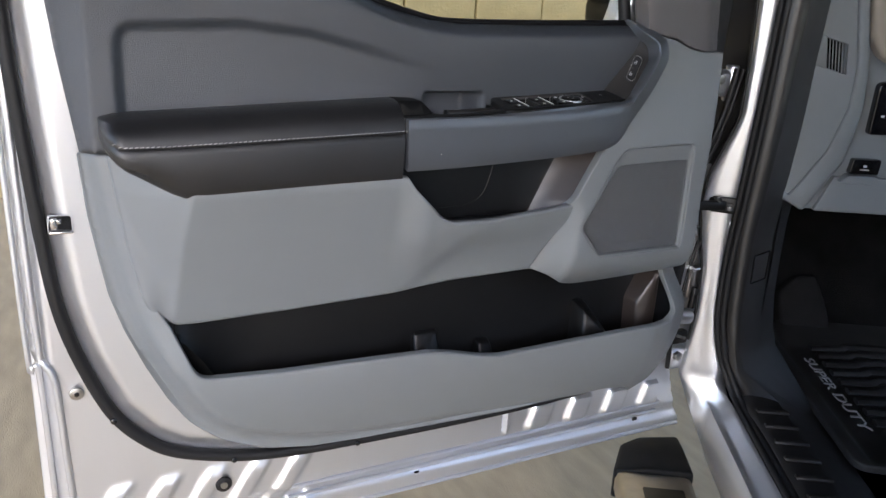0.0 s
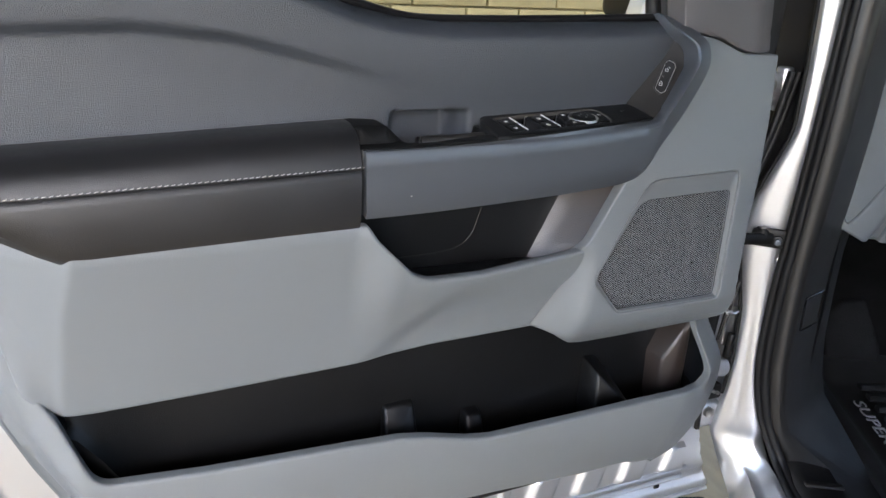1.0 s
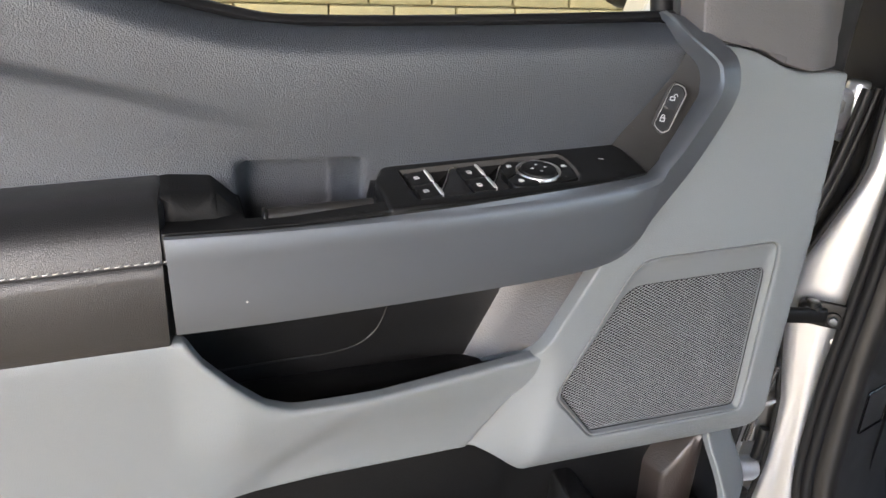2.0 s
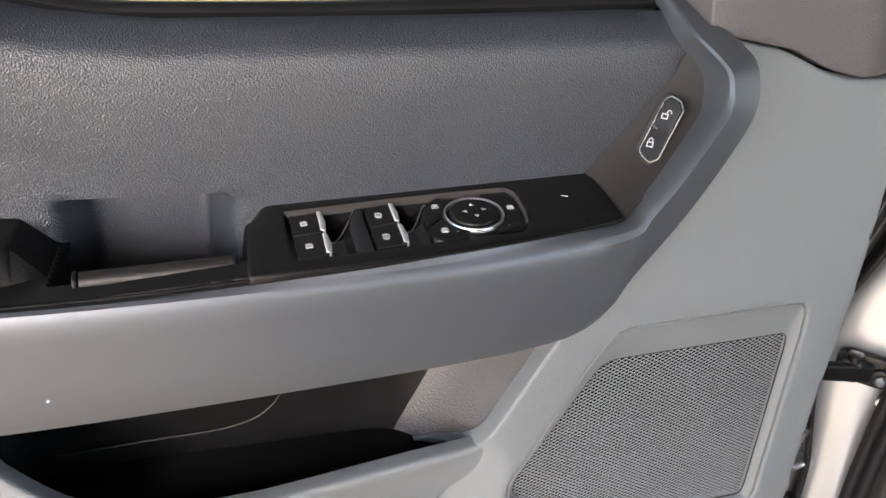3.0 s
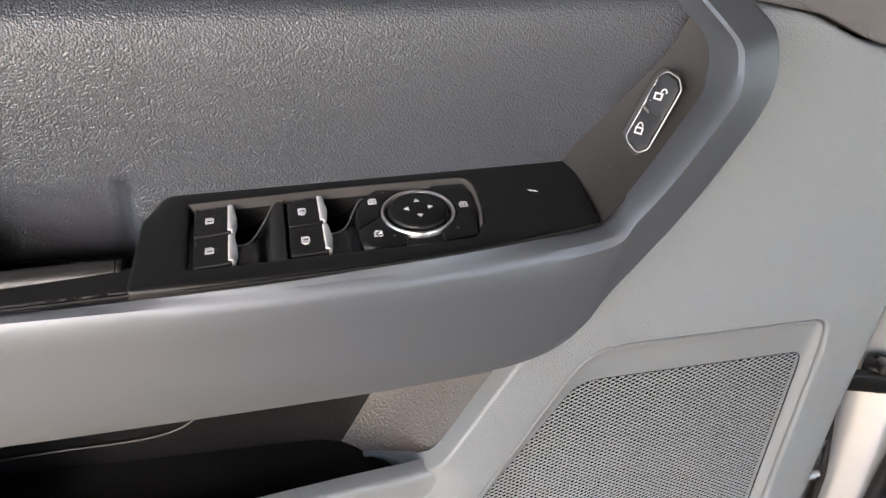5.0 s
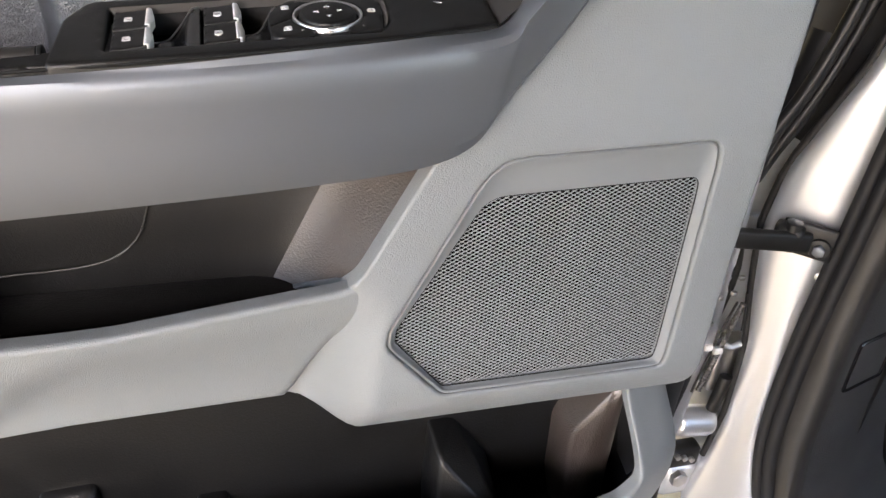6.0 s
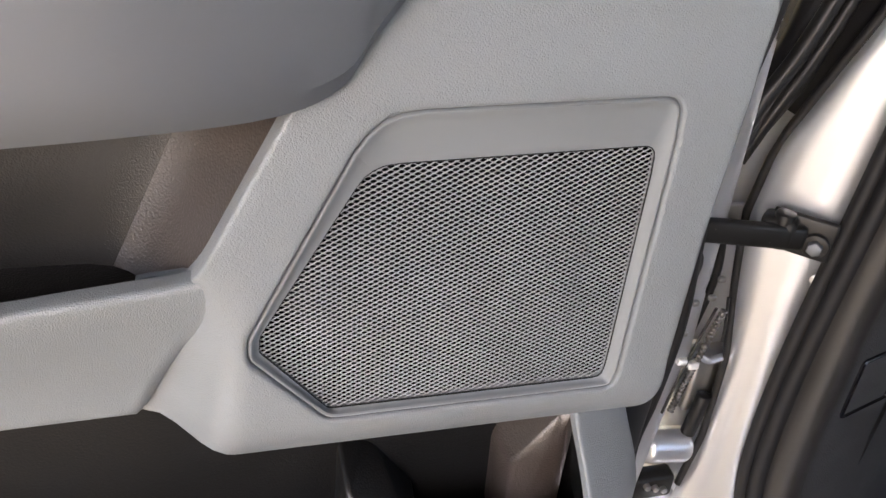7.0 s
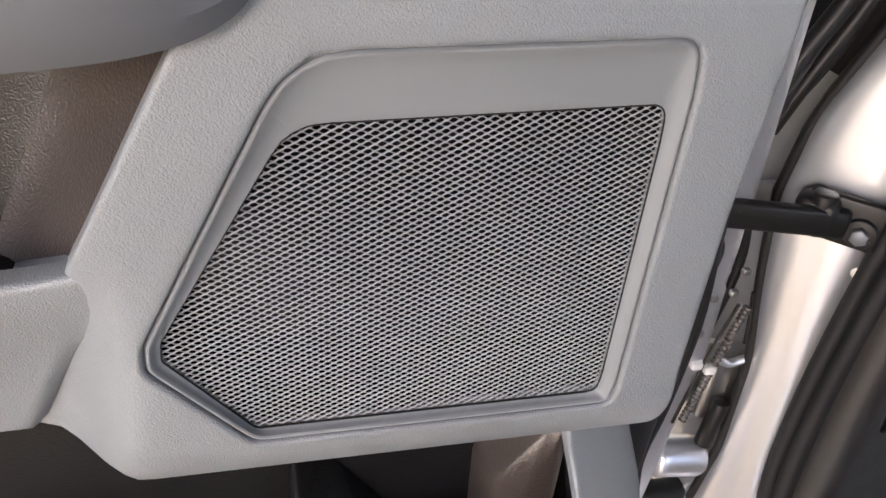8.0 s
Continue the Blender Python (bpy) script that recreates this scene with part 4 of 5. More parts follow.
latch = part("latch_slot", relief(latch_line, lambda u, v: -0.9605, depth=0.012, edge=0, step=0.01), GLOSS, door, "black latch opening with bright claw")
part("latch_claw", block((0.008, 0.006, 0.014), (-0.0315, 0.9585, 1.151), 0.002), CHROME, latch, "bright steel claw")
part("latch_claw", block((0.006, 0.005, 0.006), (-0.0265, 0.9585, 1.153), 0.0015), CHROME, latch)
part("latch_lip", block((0.026, 0.006, 0.004), (-0.0245, 0.9590, 1.1400), 0.0015), CHROME, latch)
part("latch_rim", tube([(u, 0.9605, v) for u, v in latch_line], 0.0010, 6, close=True), SILVER, latch)
screw = part("screw", disc(0.0085, 0.004, (-0.027, 0.970, 0.926), (0, -1, 0), 20, 0.0012), STEEL, door, "zinc round-head screw")
part("screw_socket", disc(0.0032, 0.002, (-0.027, 0.9672, 0.926), (0, -1, 0), 6, 0), GLOSS, screw)
plug = part("rubber_plug", disc(0.0115, 0.005, (0.146, 0.968, 0.752), (0, -1, 0), 20, 0.0015), RUBBER, door, "round black rubber plug")
part("plug_socket", disc(0.005, 0.002, (0.146, 0.9645, 0.752), (0, -1, 0), 12, 0), STEEL, plug)
for x, z in ((0.449, 0.690), (0.885, 0.700)):
    part("drain_slot", block((0.010, 0.004, 0.007), (x, 0.9805, z), 0.0015), GLOSS, door)

# ---- the truck body beside the door ----
FWD, RGT = Vector((0.5, 0.866, 0)), Vector((0.866, -0.5, 0))
P0, ACROSS, AWAY = Vector((1.008, 0.963, 0)), Vector((0.7071, -0.7071, 0)), Vector((0.7071, 0.7071, 0))
truck = thing("pickup_truck", (1.9, 1.0, 0.0), "silver pickup cab seen through its open front doorway", "pickup truck")


def jamb(s, z, back=0.0):
    return P0 + ACROSS * s + AWAY * back + Vector((0, 0, z))


ZP = [1.62, 1.44, 1.34, 1.25, 1.20, 1.15, 1.10, 1.05, 0.98, 0.90, 0.84, 0.80]
Z_UP = ZP[::-1]
S_OUT = [-0.034, -0.028, -0.022, -0.024, -0.036, -0.042, -0.037, -0.020, -0.002, -0.001, -0.004, 0.002]
S_SEAL = [0.036, 0.022, 0.011, 0.009, 0.009, 0.012, 0.016, 0.019, 0.021, 0.024, 0.027, 0.034]
S_TRIM = [0.055, 0.044, 0.034, 0.031, 0.030, 0.031, 0.033, 0.036, 0.038, 0.040, 0.043, 0.05]
S_DARK = [0.075, 0.064, 0.056, 0.054, 0.054, 0.058, 0.062, 0.065, 0.068, 0.070, 0.074, 0.082]
rows = []
for z in np.linspace(1.62, 0.765, 32):
    so, sb = interp(z, Z_UP, S_OUT), interp(z, Z_UP, S_SEAL)
    rows.append([jamb(so + 0.02, z, 0.06), jamb(so + 0.004, z, 0.03), jamb(so, z, 0.010), jamb(so + 0.003, z, 0.003), jamb(so + 0.008, z, 0.0), jamb(so * 0.6 + sb * 0.4, z, 0.0025 * step01((1.05 - z) / 0.2)), jamb(so * 0.4 + sb * 0.6, z, 0.003 * step01((1.05 - z) / 0.2)), jamb(sb - 0.007, z, -0.001), jamb(sb + 0.002, z, 0.004), jamb(sb + 0.008, z, 0.03)])
corner = [(1.019, 0.951, 0.722), (1.044, 0.910, 0.740)]
for q in (0.012, 0.05, 0.10, 0.2, 0.45, 0.8, 1.3):
    o, i = Vector(corner[0]) - FWD * q, Vector(corner[1]) - FWD * q
    rows.append([o + RGT * 0.06 - Vector((0, 0, 0.10)), o + RGT * 0.008 - Vector((0, 0, 0.082)), o - RGT * 0.004 - Vector((0, 0, 0.060)), o - RGT * 0.002 - Vector((0, 0, 0.014)), o.lerp(i, 0.10) + Vector((0, 0, 0.003)), o.lerp(i, 0.32) - Vector((0, 0, 0.006)), o.lerp(i, 0.55) - Vector((0, 0, 0.007)), o.lerp(i, 0.78) + Vector((0, 0, 0.003)), i, i + RGT * 0.01 - Vector((0, 0, 0.03))])
pillar = [[jamb(interp(z, Z_UP, S_OUT) + 0.006, z, 0.03), jamb(interp(z, Z_UP, S_OUT) - 0.02, z, 0.05), jamb(interp(z, Z_UP, S_OUT) - 0.06, z, 0.075), jamb(-0.13, z, 0.13)] for z in np.linspace(1.62, 0.79, 16)]
part("hinge_pillar", loft(pillar), SILVER, truck, "silver painted hinge pillar side", smooth=60)
cover = [[jamb(interp(z, Z_UP, S_OUT) + 0.004, z, 0.022), jamb(interp(z, Z_UP, S_OUT) - 0.016, z, 0.036 + 0.006 * math.sin(z * 60)), jamb(interp(z, Z_UP, S_OUT) - 0.05, z, 0.060), jamb(-0.125, z, 0.12)] for z in np.linspace(1.62, 1.165, 16)]
part("hinge_cover", loft(cover), RUBBER, truck, "black rubber cover over the upper hinge", smooth=60)
part("pillar_edge", tube([jamb(interp(z, Z_UP, S_OUT) - 0.0005, z, 0.008) for z in np.linspace(1.62, 0.84, 40)], 0.0034, 8), RUBBER, truck, "black sealer along the hinge pillar edge")
part("door_jamb", loft(list(zip(*[spline(c, 3) for c in zip(*rows)]))), SILVER, truck, "silver painted hinge pillar and door sill", smooth=60)


def seal_path(off, back):
    pts = [jamb(interp(z, Z_UP, S_SEAL) + off, z, back) for z in (1.62, 1.44, 1.3, 1.15, 1.0, 0.90, 0.84, 0.80)]
    return spline(pts + [Vector(corner[1]) + RGT * off - FWD * q + Vector((0, 0, 0.006)) for q in (0.02, 0.15, 0.4, 0.8, 1.3)], 6)


part("door_seal", tube(seal_path(0.004, -0.002), 0.0055, 10), RUBBER, truck, "black rubber door seal")
part("door_seal", tube(seal_path(0.014, -0.004), 0.0065, 10), RUBBER, truck, "black rubber door seal")
rows = []
for z in np.linspace(1.62, 0.80, 24):
    st_, sd_ = interp(z, Z_UP, S_TRIM), interp(z, Z_UP, S_DARK)
    rows.append([jamb(st_ - 0.012, z, 0.012), jamb(st_ - 0.006, z, -0.004), jamb(st_ + 0.004, z, -0.010), jamb((st_ + sd_) / 2, z, -0.012), jamb(sd_ - 0.004, z, -0.006), jamb(sd_, z, 0.004), jamb(sd_ + 0.03, z, 0.06), jamb(sd_ + 0.06, z, 0.16)])
for q in (0.0, 0.08, 0.2, 0.5, 0.9, 1.3):
    b = Vector((1.066, 0.902, 0.748)) - FWD * q
    rows.append([b - RGT * 0.014 - Vector((0, 0, 0.01)), b - RGT * 0.008, b + Vector((0, 0, 0.006)), b + RGT * 0.012 + Vector((0, 0, 0.008)), b + RGT * 0.03 + Vector((0, 0, 0.006)), b + RGT * 0.06, b + RGT * 0.10 - Vector((0, 0, 0.012)), b + RGT * 0.14 - Vector((0, 0, 0.03))])
part("kick_trim", loft([r[:6] for r in rows]), PILLAR, truck, "charcoal plastic pillar and scuff trim", smooth=60)
part("kick_panel", loft([r[5:] for r in rows]), KICK, truck, "charcoal grained kick panel", smooth=60)
for q in (0.06, 0.11, 0.16, 0.21, 0.26, 0.31):
    m = Matrix.Translation(Vector((1.070, 0.900, 0.7575)) - FWD * q + RGT * 0.026) @ Matrix.Rotation(radians(-30), 4, "Z")
    part("scuff_rib", block((0.055, 0.012, 0.005), (0, 0, 0), 0.0022, m), PILLAR, truck)
mclip = Matrix.Translation((1.0605, 0.9310, 0.989)) @ Matrix.Rotation(radians(16), 4, "Z")
cover_line = rounded([(0.0, -0.025), (0.050, -0.025), (0.050, 0.025), (-0.002, 0.025)], 0.003, 0.01)
cover = part("fuse_cover", relief(cover_line, lambda u, v: 0.0012, lambda u, v, o: tuple(mclip @ Vector((u, -o, v))), depth=0.012, edge=0.001, step=0.02), KICK, truck, "charcoal access cover on the kick panel")
part("cover_gap", tube([mclip @ Vector((u * 1.04, -0.001, v * 1.04)) for u, v in cover_line], 0.0016, 6, close=True), GLOSS, cover)

# dashboard, in planes across the cab
DASH = 1.409


def dash_frame(u, v, o):
    p = RGT * u + FWD * (DASH - o)
    return (p.x, p.y, v)


plate_line = rounded([(0.4963, 1.131), (0.4974, 1.285), (0.5015, 1.445), (0.504, 1.62), (0.545, 1.62), (0.556, 1.448), (0.5765, 1.343, 0.03), (0.5762, 1.276, 0.03), (0.5556, 1.202, 0.03), (0.5144, 1.1326, 0.006), (0.503, 1.118, 0.004)], 0.004)
surround_line = rounded([(0.4751, 1.108), (0.4864, 1.2845), (0.491, 1.445), (0.494, 1.62), (0.566, 1.62), (0.5748, 1.449), (0.597, 1.35, 0.03), (0.6019, 1.2689, 0.03), (0.5868, 1.1804, 0.03), (0.5356, 1.0928, 0.008), (0.529, 1.0935, 0.004), (0.5004, 1.1084, 0.004)], 0.003)
VENT = [Vector(p) for p in ((0.5175, 1.3892), (0.5554, 1.3785), (0.5625, 1.3267), (0.5256, 1.3378))]
vent_line = rounded([tuple(p) for p in VENT], 0.003)


def surround_o(u, v):
    return 0.034 - 1.1 * max(0.0, interp(v, [1.1, 1.285, 1.445, 1.62], [0.496, 0.497, 0.5015, 0.504]) - 0.004 - u) - 0.5 * max(0.0, u - interp(v, [1.09, 1.18, 1.27, 1.36, 1.62], [0.525, 0.577, 0.592, 0.584, 0.556]))


part("dashboard", relief(rounded([(0.53, 1.090), (1.9, 1.10), (1.9, 1.62), (0.55, 1.62), (0.565, 1.27), (0.545, 1.17)], 0.01), lambda u, v: 0.012 - 0.12 * max(0, v - 1.35), dash_frame, depth=0.06, edge=0.01, step=0.05), GREY, truck, "grey plastic dashboard")
end_cap = part("dash_end_cap", relief(plate_line, lambda u, v: 0.030, dash_frame, depth=0.05, edge=0.001, holes=[vent_line[::-1]], step=0.02), GREY, truck, "grey dashboard end panel with vent")
part("cap_surround", relief(surround_line, surround_o, dash_frame, depth=0.05, edge=0.004, holes=[plate_line[::-1]], step=0.012), GREY, end_cap)
part("vent_back", relief(rounded([(0.505, 1.31), (0.58, 1.31), (0.58, 1.40), (0.505, 1.40)], 0.002), lambda u, v: 0.006, dash_frame, depth=0.003, edge=0, step=0.05), GLOSS, end_cap)
part("vent_rim", tube([dash_frame(u, v, 0.030) for u, v in vent_line], 0.0012, 6, close=True), GREY, end_cap)
part("vent_bevel", gusset([dash_frame(u, v, o) for u, v, o in ((0.506, 1.343, 0.0305), (0.511, 1.389, 0.0305), (0.5175, 1.390, 0.034), (0.5245, 1.3375, 0.034), (0.5175, 1.390, 0.02), (0.5245, 1.3375, 0.02))], 0.001), GREY, end_cap)
for k in range(7):
    f = (k + 0.5) / 7
    hi, lo = VENT[0].lerp(VENT[1], f), VENT[3].lerp(VENT[2], f)
    part("vent_slat", tube([dash_frame(*hi, 0.026), dash_frame(*((hi + lo) / 2), 0.026), dash_frame(*lo, 0.026)], 0.0011, 6), GREY, end_cap)
part("lower_dash_pad", relief(rounded([(0.556, 1.090), (1.2, 1.094), (1.2, 1.158), (0.580, 1.1545)], 0.004), lambda u, v: 0.020, dash_frame, depth=0.02, edge=0.003, step=0.05), GREY, truck)
switch = part("brake_switch", relief(rounded([(0.6010, 1.161), (0.6050, 1.188), (0.6520, 1.1885), (0.6505, 1.1625)], 0.004), lambda u, v: 0.026, dash_frame, depth=0.02, edge=0.002, step=0.02), GLOSS, truck, "gloss black parking brake switch")
part("switch_tray", relief(rounded([(0.583, 1.146), (0.637, 1.1455), (0.652, 1.1605), (0.599, 1.1605)], 0.003), lambda u, v: 0.034, dash_frame, depth=0.02, edge=0.003, step=0.02), GREY, truck)
for u0, u1, v0, v1 in ((0.6225, 0.6285, 1.1745, 1.1785), (0.6175, 0.6330, 1.1690, 1.1712)):
    part("switch_mark", relief([(u0, v0), (u1, v0), (u1, v1), (u0, v1)], lambda u, v: 0.0265, dash_frame, depth=0.0003, edge=0, step=0.02), WHITE, switch)
lights = part("light_switch", relief(rounded([(0.6187, 1.231), (0.72, 1.234), (0.72, 1.325), (0.6205, 1.319, 0.012)], 0.006), lambda u, v: 0.028, dash_frame, depth=0.02, edge=0.003, step=0.02), GLOSS, truck, "gloss black light switch panel")
part("switch_mark", relief([(0.632, 1.262), (0.638, 1.262), (0.638, 1.265), (0.632, 1.265)], lambda u, v: 0.0286, dash_frame, depth=0.0003, edge=0, step=0.02), WHITE, lights)
part("column_shroud", relief(rounded([(0.5765, 1.475), (0.5807, 1.441), (0.5883, 1.395, 0.02), (0.6087, 1.3598, 0.03), (0.65, 1.338, 0.03), (0.76, 1.332), (0.76, 1.475)], 0.01), lambda u, v: 0.038, dash_frame, depth=0.04, edge=0.010, step=0.02), COLUMN, truck, "tan plastic shroud of the steering column")

# floor, firewall and the closed cab round it
def cab(f, r, z):
    p = Vector((1.0, 1.0, 0)) + FWD * f + RGT * r
    return Vector((p.x, p.y, z))


def cab_panel(name, corners, mat, label=""):
    bm = bmesh.new()
    vs = [bm.verts.new(cab(*c)) for c in corners]
    bm.faces.new(vs)
    bmesh.ops.solidify(bm, geom=bm.faces[:], thickness=0.02)
    return part(name, bm, mat, truck, label)


cab_panel("cab_floor", [(-2.3, 0.10, 0.67), (0.5, 0.10, 0.67), (0.5, 1.75, 0.67), (-2.3, 1.75, 0.67)], CARPET, "black carpeted cab floor")
cab_panel("toe_board", [(0.42, 0.10, 0.67), (0.72, 0.10, 1.15), (0.72, 1.75, 1.15), (0.42, 1.75, 0.67)], CARPET)
cab_panel("firewall", [(0.71, 0.06, 0.9), (0.71, 0.06, 1.6), (0.71, 1.75, 1.6), (0.71, 1.75, 0.9)], CARPET)
cab_panel("far_side", [(-2.3, 1.75, 0.65), (0.55, 1.75, 0.65), (0.55, 1.75, 1.36), (-2.3, 1.75, 1.36)], DARKGREY)
cab_panel("far_pillar", [(-1.15, 1.75, 1.34), (-1.0, 1.75, 1.34), (-1.0, 1.75, 1.96), (-1.15, 1.75, 1.96)], DARKGREY)
cab_panel("far_window", [(-1.0, 1.755, 1.36), (0.30, 1.755, 1.36), (0.05, 1.755, 1.95), (-1.0, 1.755, 1.95)], GLASS, "clear far side window").visible_shadow = False
cab_panel("rear_wall", [(-2.3, 0.05, 0.65), (-2.3, 1.75, 0.65), (-2.3, 1.75, 1.95), (-2.3, 0.05, 1.95)], DARKGREY)
cab_panel("roof", [(-2.3, 0.08, 1.95), (0.1, 0.08, 1.95), (0.1, 1.75, 1.95), (-2.3, 1.75, 1.95)], SILVER, "silver cab roof")
cab_panel("kick_wall", [(0.02, 0.135, 0.66), (0.75, 0.135, 0.66), (0.75, 0.135, 1.3), (0.02, 0.135, 1.3)], KICK, "charcoal kick panel")
cab_panel("near_side", [(-2.3, 0.03, 0.5), (-1.15, 0.03, 0.5), (-1.15, 0.06, 1.95), (-2.3, 0.06, 1.95)], SILVER, "silver rear door and middle pillar")
cab_panel("fender", [(0.10, 0.012, 0.80), (1.1, 0.012, 0.85), (1.1, 0.03, 1.36), (0.10, 0.03, 1.36)], SILVER, "silver front fender")
cab_panel("hinge_panel", [(0.045, 0.02, 0.8), (0.075, 0.09, 0.8), (0.075, 0.09, 1.62), (0.045, 0.02, 1.62)], SILVER)
cab_panel("rocker", [(-2.3, 0.085, 0.56), (0.05, 0.085, 0.56), (0.05, 0.06, 0.66), (-2.3, 0.06, 0.66)], SILVER, "silver rocker panel")

cab_panel("frame_rail", [(-3.6, 0.35, 0.50), (0.6, 0.35, 0.50), (0.6, 0.45, 0.50), (-3.6, 0.45, 0.50)], BLACK, "black steel frame rail")
hub = cab(-3.2, 0.22, 0.41)
wheel = bmesh.new()
rows = []
for k in range(33):
    a = 2 * math.pi * k / 32
    rows.append([hub + RGT * w_ + (FWD * math.cos(a) + Vector((0, 0, 1)) * math.sin(a)) * r_ for w_, r_ in ((0.24, 0.20), (0.24, 0.38), (0.20, 0.405), (0.0, 0.41), (-0.02, 0.38), (-0.02, 0.24), (0.03, 0.22), (0.05, 0.02))])
tyre = part("tyre", loft(rows, wheel), RUBBER, truck, "black rear tyre")

# hinges, check strap and cable boot
for z, n in ((1.305, "door_hinge"), (0.80, "door_hinge")):
    h = part(n, block((0.050, 0.03, 0.045), (0.985, 1.008, z), 0.008), SILVER, truck, "silver painted door hinge")
    part("hinge_pin", disc(0.011, 0.060, (1.008, 1.000, z), (0, 0, 1), 16, 0.003), SILVER, h)
    part("hinge_bolt", disc(0.009, 0.008, (0.975, 0.990, z + 0.008), (0, -1, 0), 6, 0.001), STEEL, h)
ms = Matrix.Translation((1.000, 0.960, 1.104)) @ Matrix.Rotation(radians(-45), 4, "Z")
strap = part("check_strap", block((0.100, 0.008, 0.017), (-0.054, 0.0, 0.001), 0.003, Matrix.Translation((1.000, 0.954, 1.103)) @ Matrix.Rotation(radians(-16), 4, "Z")), BLACK, truck, "black steel door check strap")
part("strap_bracket", block((0.040, 0.005, 0.028), (-0.002, -0.003, 0), 0.002, ms), BLACK, strap)
part("strap_bracket", block((0.022, 0.016, 0.020), (-0.016, -0.008, 0.002), 0.004, ms), BLACK, strap)
part("strap_bolt", disc(0.0085, 0.004, tuple(ms @ Vector((0.008, -0.007, -0.003))), (-0.7, -0.7, 0), 18, 0.001), BLACK, strap)
part("strap_bolt", disc(0.0050, 0.007, tuple(ms @ Vector((0.008, -0.010, -0.003))), (-0.7, -0.7, 0), 6, 0.0008), SATIN, strap)
part("strap_pin", disc(0.0065, 0.024, tuple(ms @ Vector((-0.014, -0.010, 0.003))), (0, 0, 1), 14, 0.001), BLACK, strap)
for px_, pz_ in ((0.004, 0.035), (0.012, -0.030)):
    part("weld_mark", disc(0.0040, 0.0003, tuple(jamb(px_, 1.10 + pz_, -0.0001)), (-0.7, -0.7, 0), 16, 0.0002), SILVER, truck)
boot = [(0.905, 0.985, 1.095), (0.935, 0.992, 1.125), (0.966, 1.0, 1.16), (0.988, 1.004, 1.205), (1.0, 1.008, 1.25)]
part("cable_boot", tube(spline(boot, 12), lambda t: 0.0085 + (0.0016 * math.sin(t * 150) if t < 0.4 else 0.006 * min(1, (t - 0.4) * 3)), 10), RUBBER, truck, "black rubber cable boot")
part("door_cable", tube(spline([(0.885, 0.975, 1.0), (0.905, 0.98, 1.06), (0.900, 0.985, 1.13)]), 0.007, 8), RUBBER, truck)

# hoses, cables and fittings in the gap between door and pillar
edge_strip = rounded([(0.86, 1.45), (0.86, 0.87), (0.905, 0.86, 0.02), (0.921, 0.90, 0.03), (0.925, 0.98, 0.05), (0.921, 1.05, 0.05), (0.919, 1.13, 0.05), (0.928, 1.18, 0.05), (0.948, 1.27, 0.05), (0.956, 1.36), (0.960, 1.45)], 0.01)
part("edge_seal", relief(edge_strip, lambda u, v: -0.948 - 0.4 * max(0.0, u - 0.90), depth=0.02, edge=0.006, step=0.02), RUBBER, door, "black rubber seal along the hinge edge")
part("door_hose", tube(spline([(1.005, 0.985, 1.33), (0.99, 0.985, 1.262), (0.974, 0.985, 1.215), (0.958, 0.985, 1.184), (0.944, 0.982, 1.155), (0.930, 0.978, 1.13)]), 0.0055, 10), BLACK, truck, "black cable hose")
part("door_hose", tube(spline([(1.018, 0.985, 1.33), (1.004, 0.987, 1.262), (0.988, 0.989, 1.210), (0.972, 0.992, 1.170), (0.962, 0.995, 1.14)]), 0.0045, 10), BLACK, truck, "black cable hose")
part("door_cable", tube(spline([(0.925, 0.968, 1.15), (0.930, 0.968, 1.09), (0.936, 0.97, 1.03), (0.932, 0.97, 0.965), (0.926, 0.97, 0.915), (0.933, 0.97, 0.86), (0.935, 0.97, 0.80)]), 0.0042, 8), RUBBER, truck, "black cable at the door edge")
part("door_cable", tube(spline([(0.968, 0.998, 1.09), (0.974, 0.998, 1.05), (0.968, 0.998, 1.0), (0.955, 0.992, 0.96), (0.945, 0.985, 0.93)]), 0.003, 8), BLACK, truck)
lower = part("hinge_leaf", block((0.032, 0.018, 0.058), (0.991, 0.999, 0.951), 0.005, Matrix.Identity(4), segments=3), STEEL, truck, "grey steel lower hinge leaf")
part("hinge_lip", tube(spline([(0.972, 0.989, 0.984), (0.983, 0.988, 0.977), (0.993, 0.988, 0.979), (1.006, 0.990, 0.978)]), 0.0030, 8), SILVER, lower)
part("hinge_knuckle", tube([(0.948 + 0.0026 * k, 0.990, 0.8925 - 0.0004 * k) for k in range(17)], lambda t: 0.0150 - 0.005 * (2 * t - 1) ** 10, 18), SILVER, lower, "silver painted hinge knuckle")
part("gap_panel", relief(rounded([(0.925, 0.984), (1.004, 0.974), (1.004, 1.10), (0.925, 1.10)], 0.004), lambda u, v: -1.012 + 0.05 * (v - 1.0), depth=0.004, edge=0.001, step=0.03), SILVER, truck, "silver painted panel behind the hinges")
part("hinge_pin", disc(0.006, 0.040, (0.985, 0.985, 0.925), (0.1, 0, 1), 12, 0.001), BLACK, lower)
plug_ob = part("connector", block((0.036, 0.016, 0.024), (0.962, 0.985, 0.852), 0.003), BLACK, door, "black wiring connector")
for k in range(3):
    part("connector_pin", disc(0.0028, 0.006, (0.954 + 0.008 * k, 0.976, 0.858 - 0.003 * k), (0, -1, 0), 10, 0.0006), STEEL, plug_ob)
for cx, cz in ((0.949, 0.993), (0.959, 0.988)):
    part("cable_clip", block((0.008, 0.006, 0.006), (cx, 0.974, cz), 0.0015), TIP, door, "white plastic cable clip")
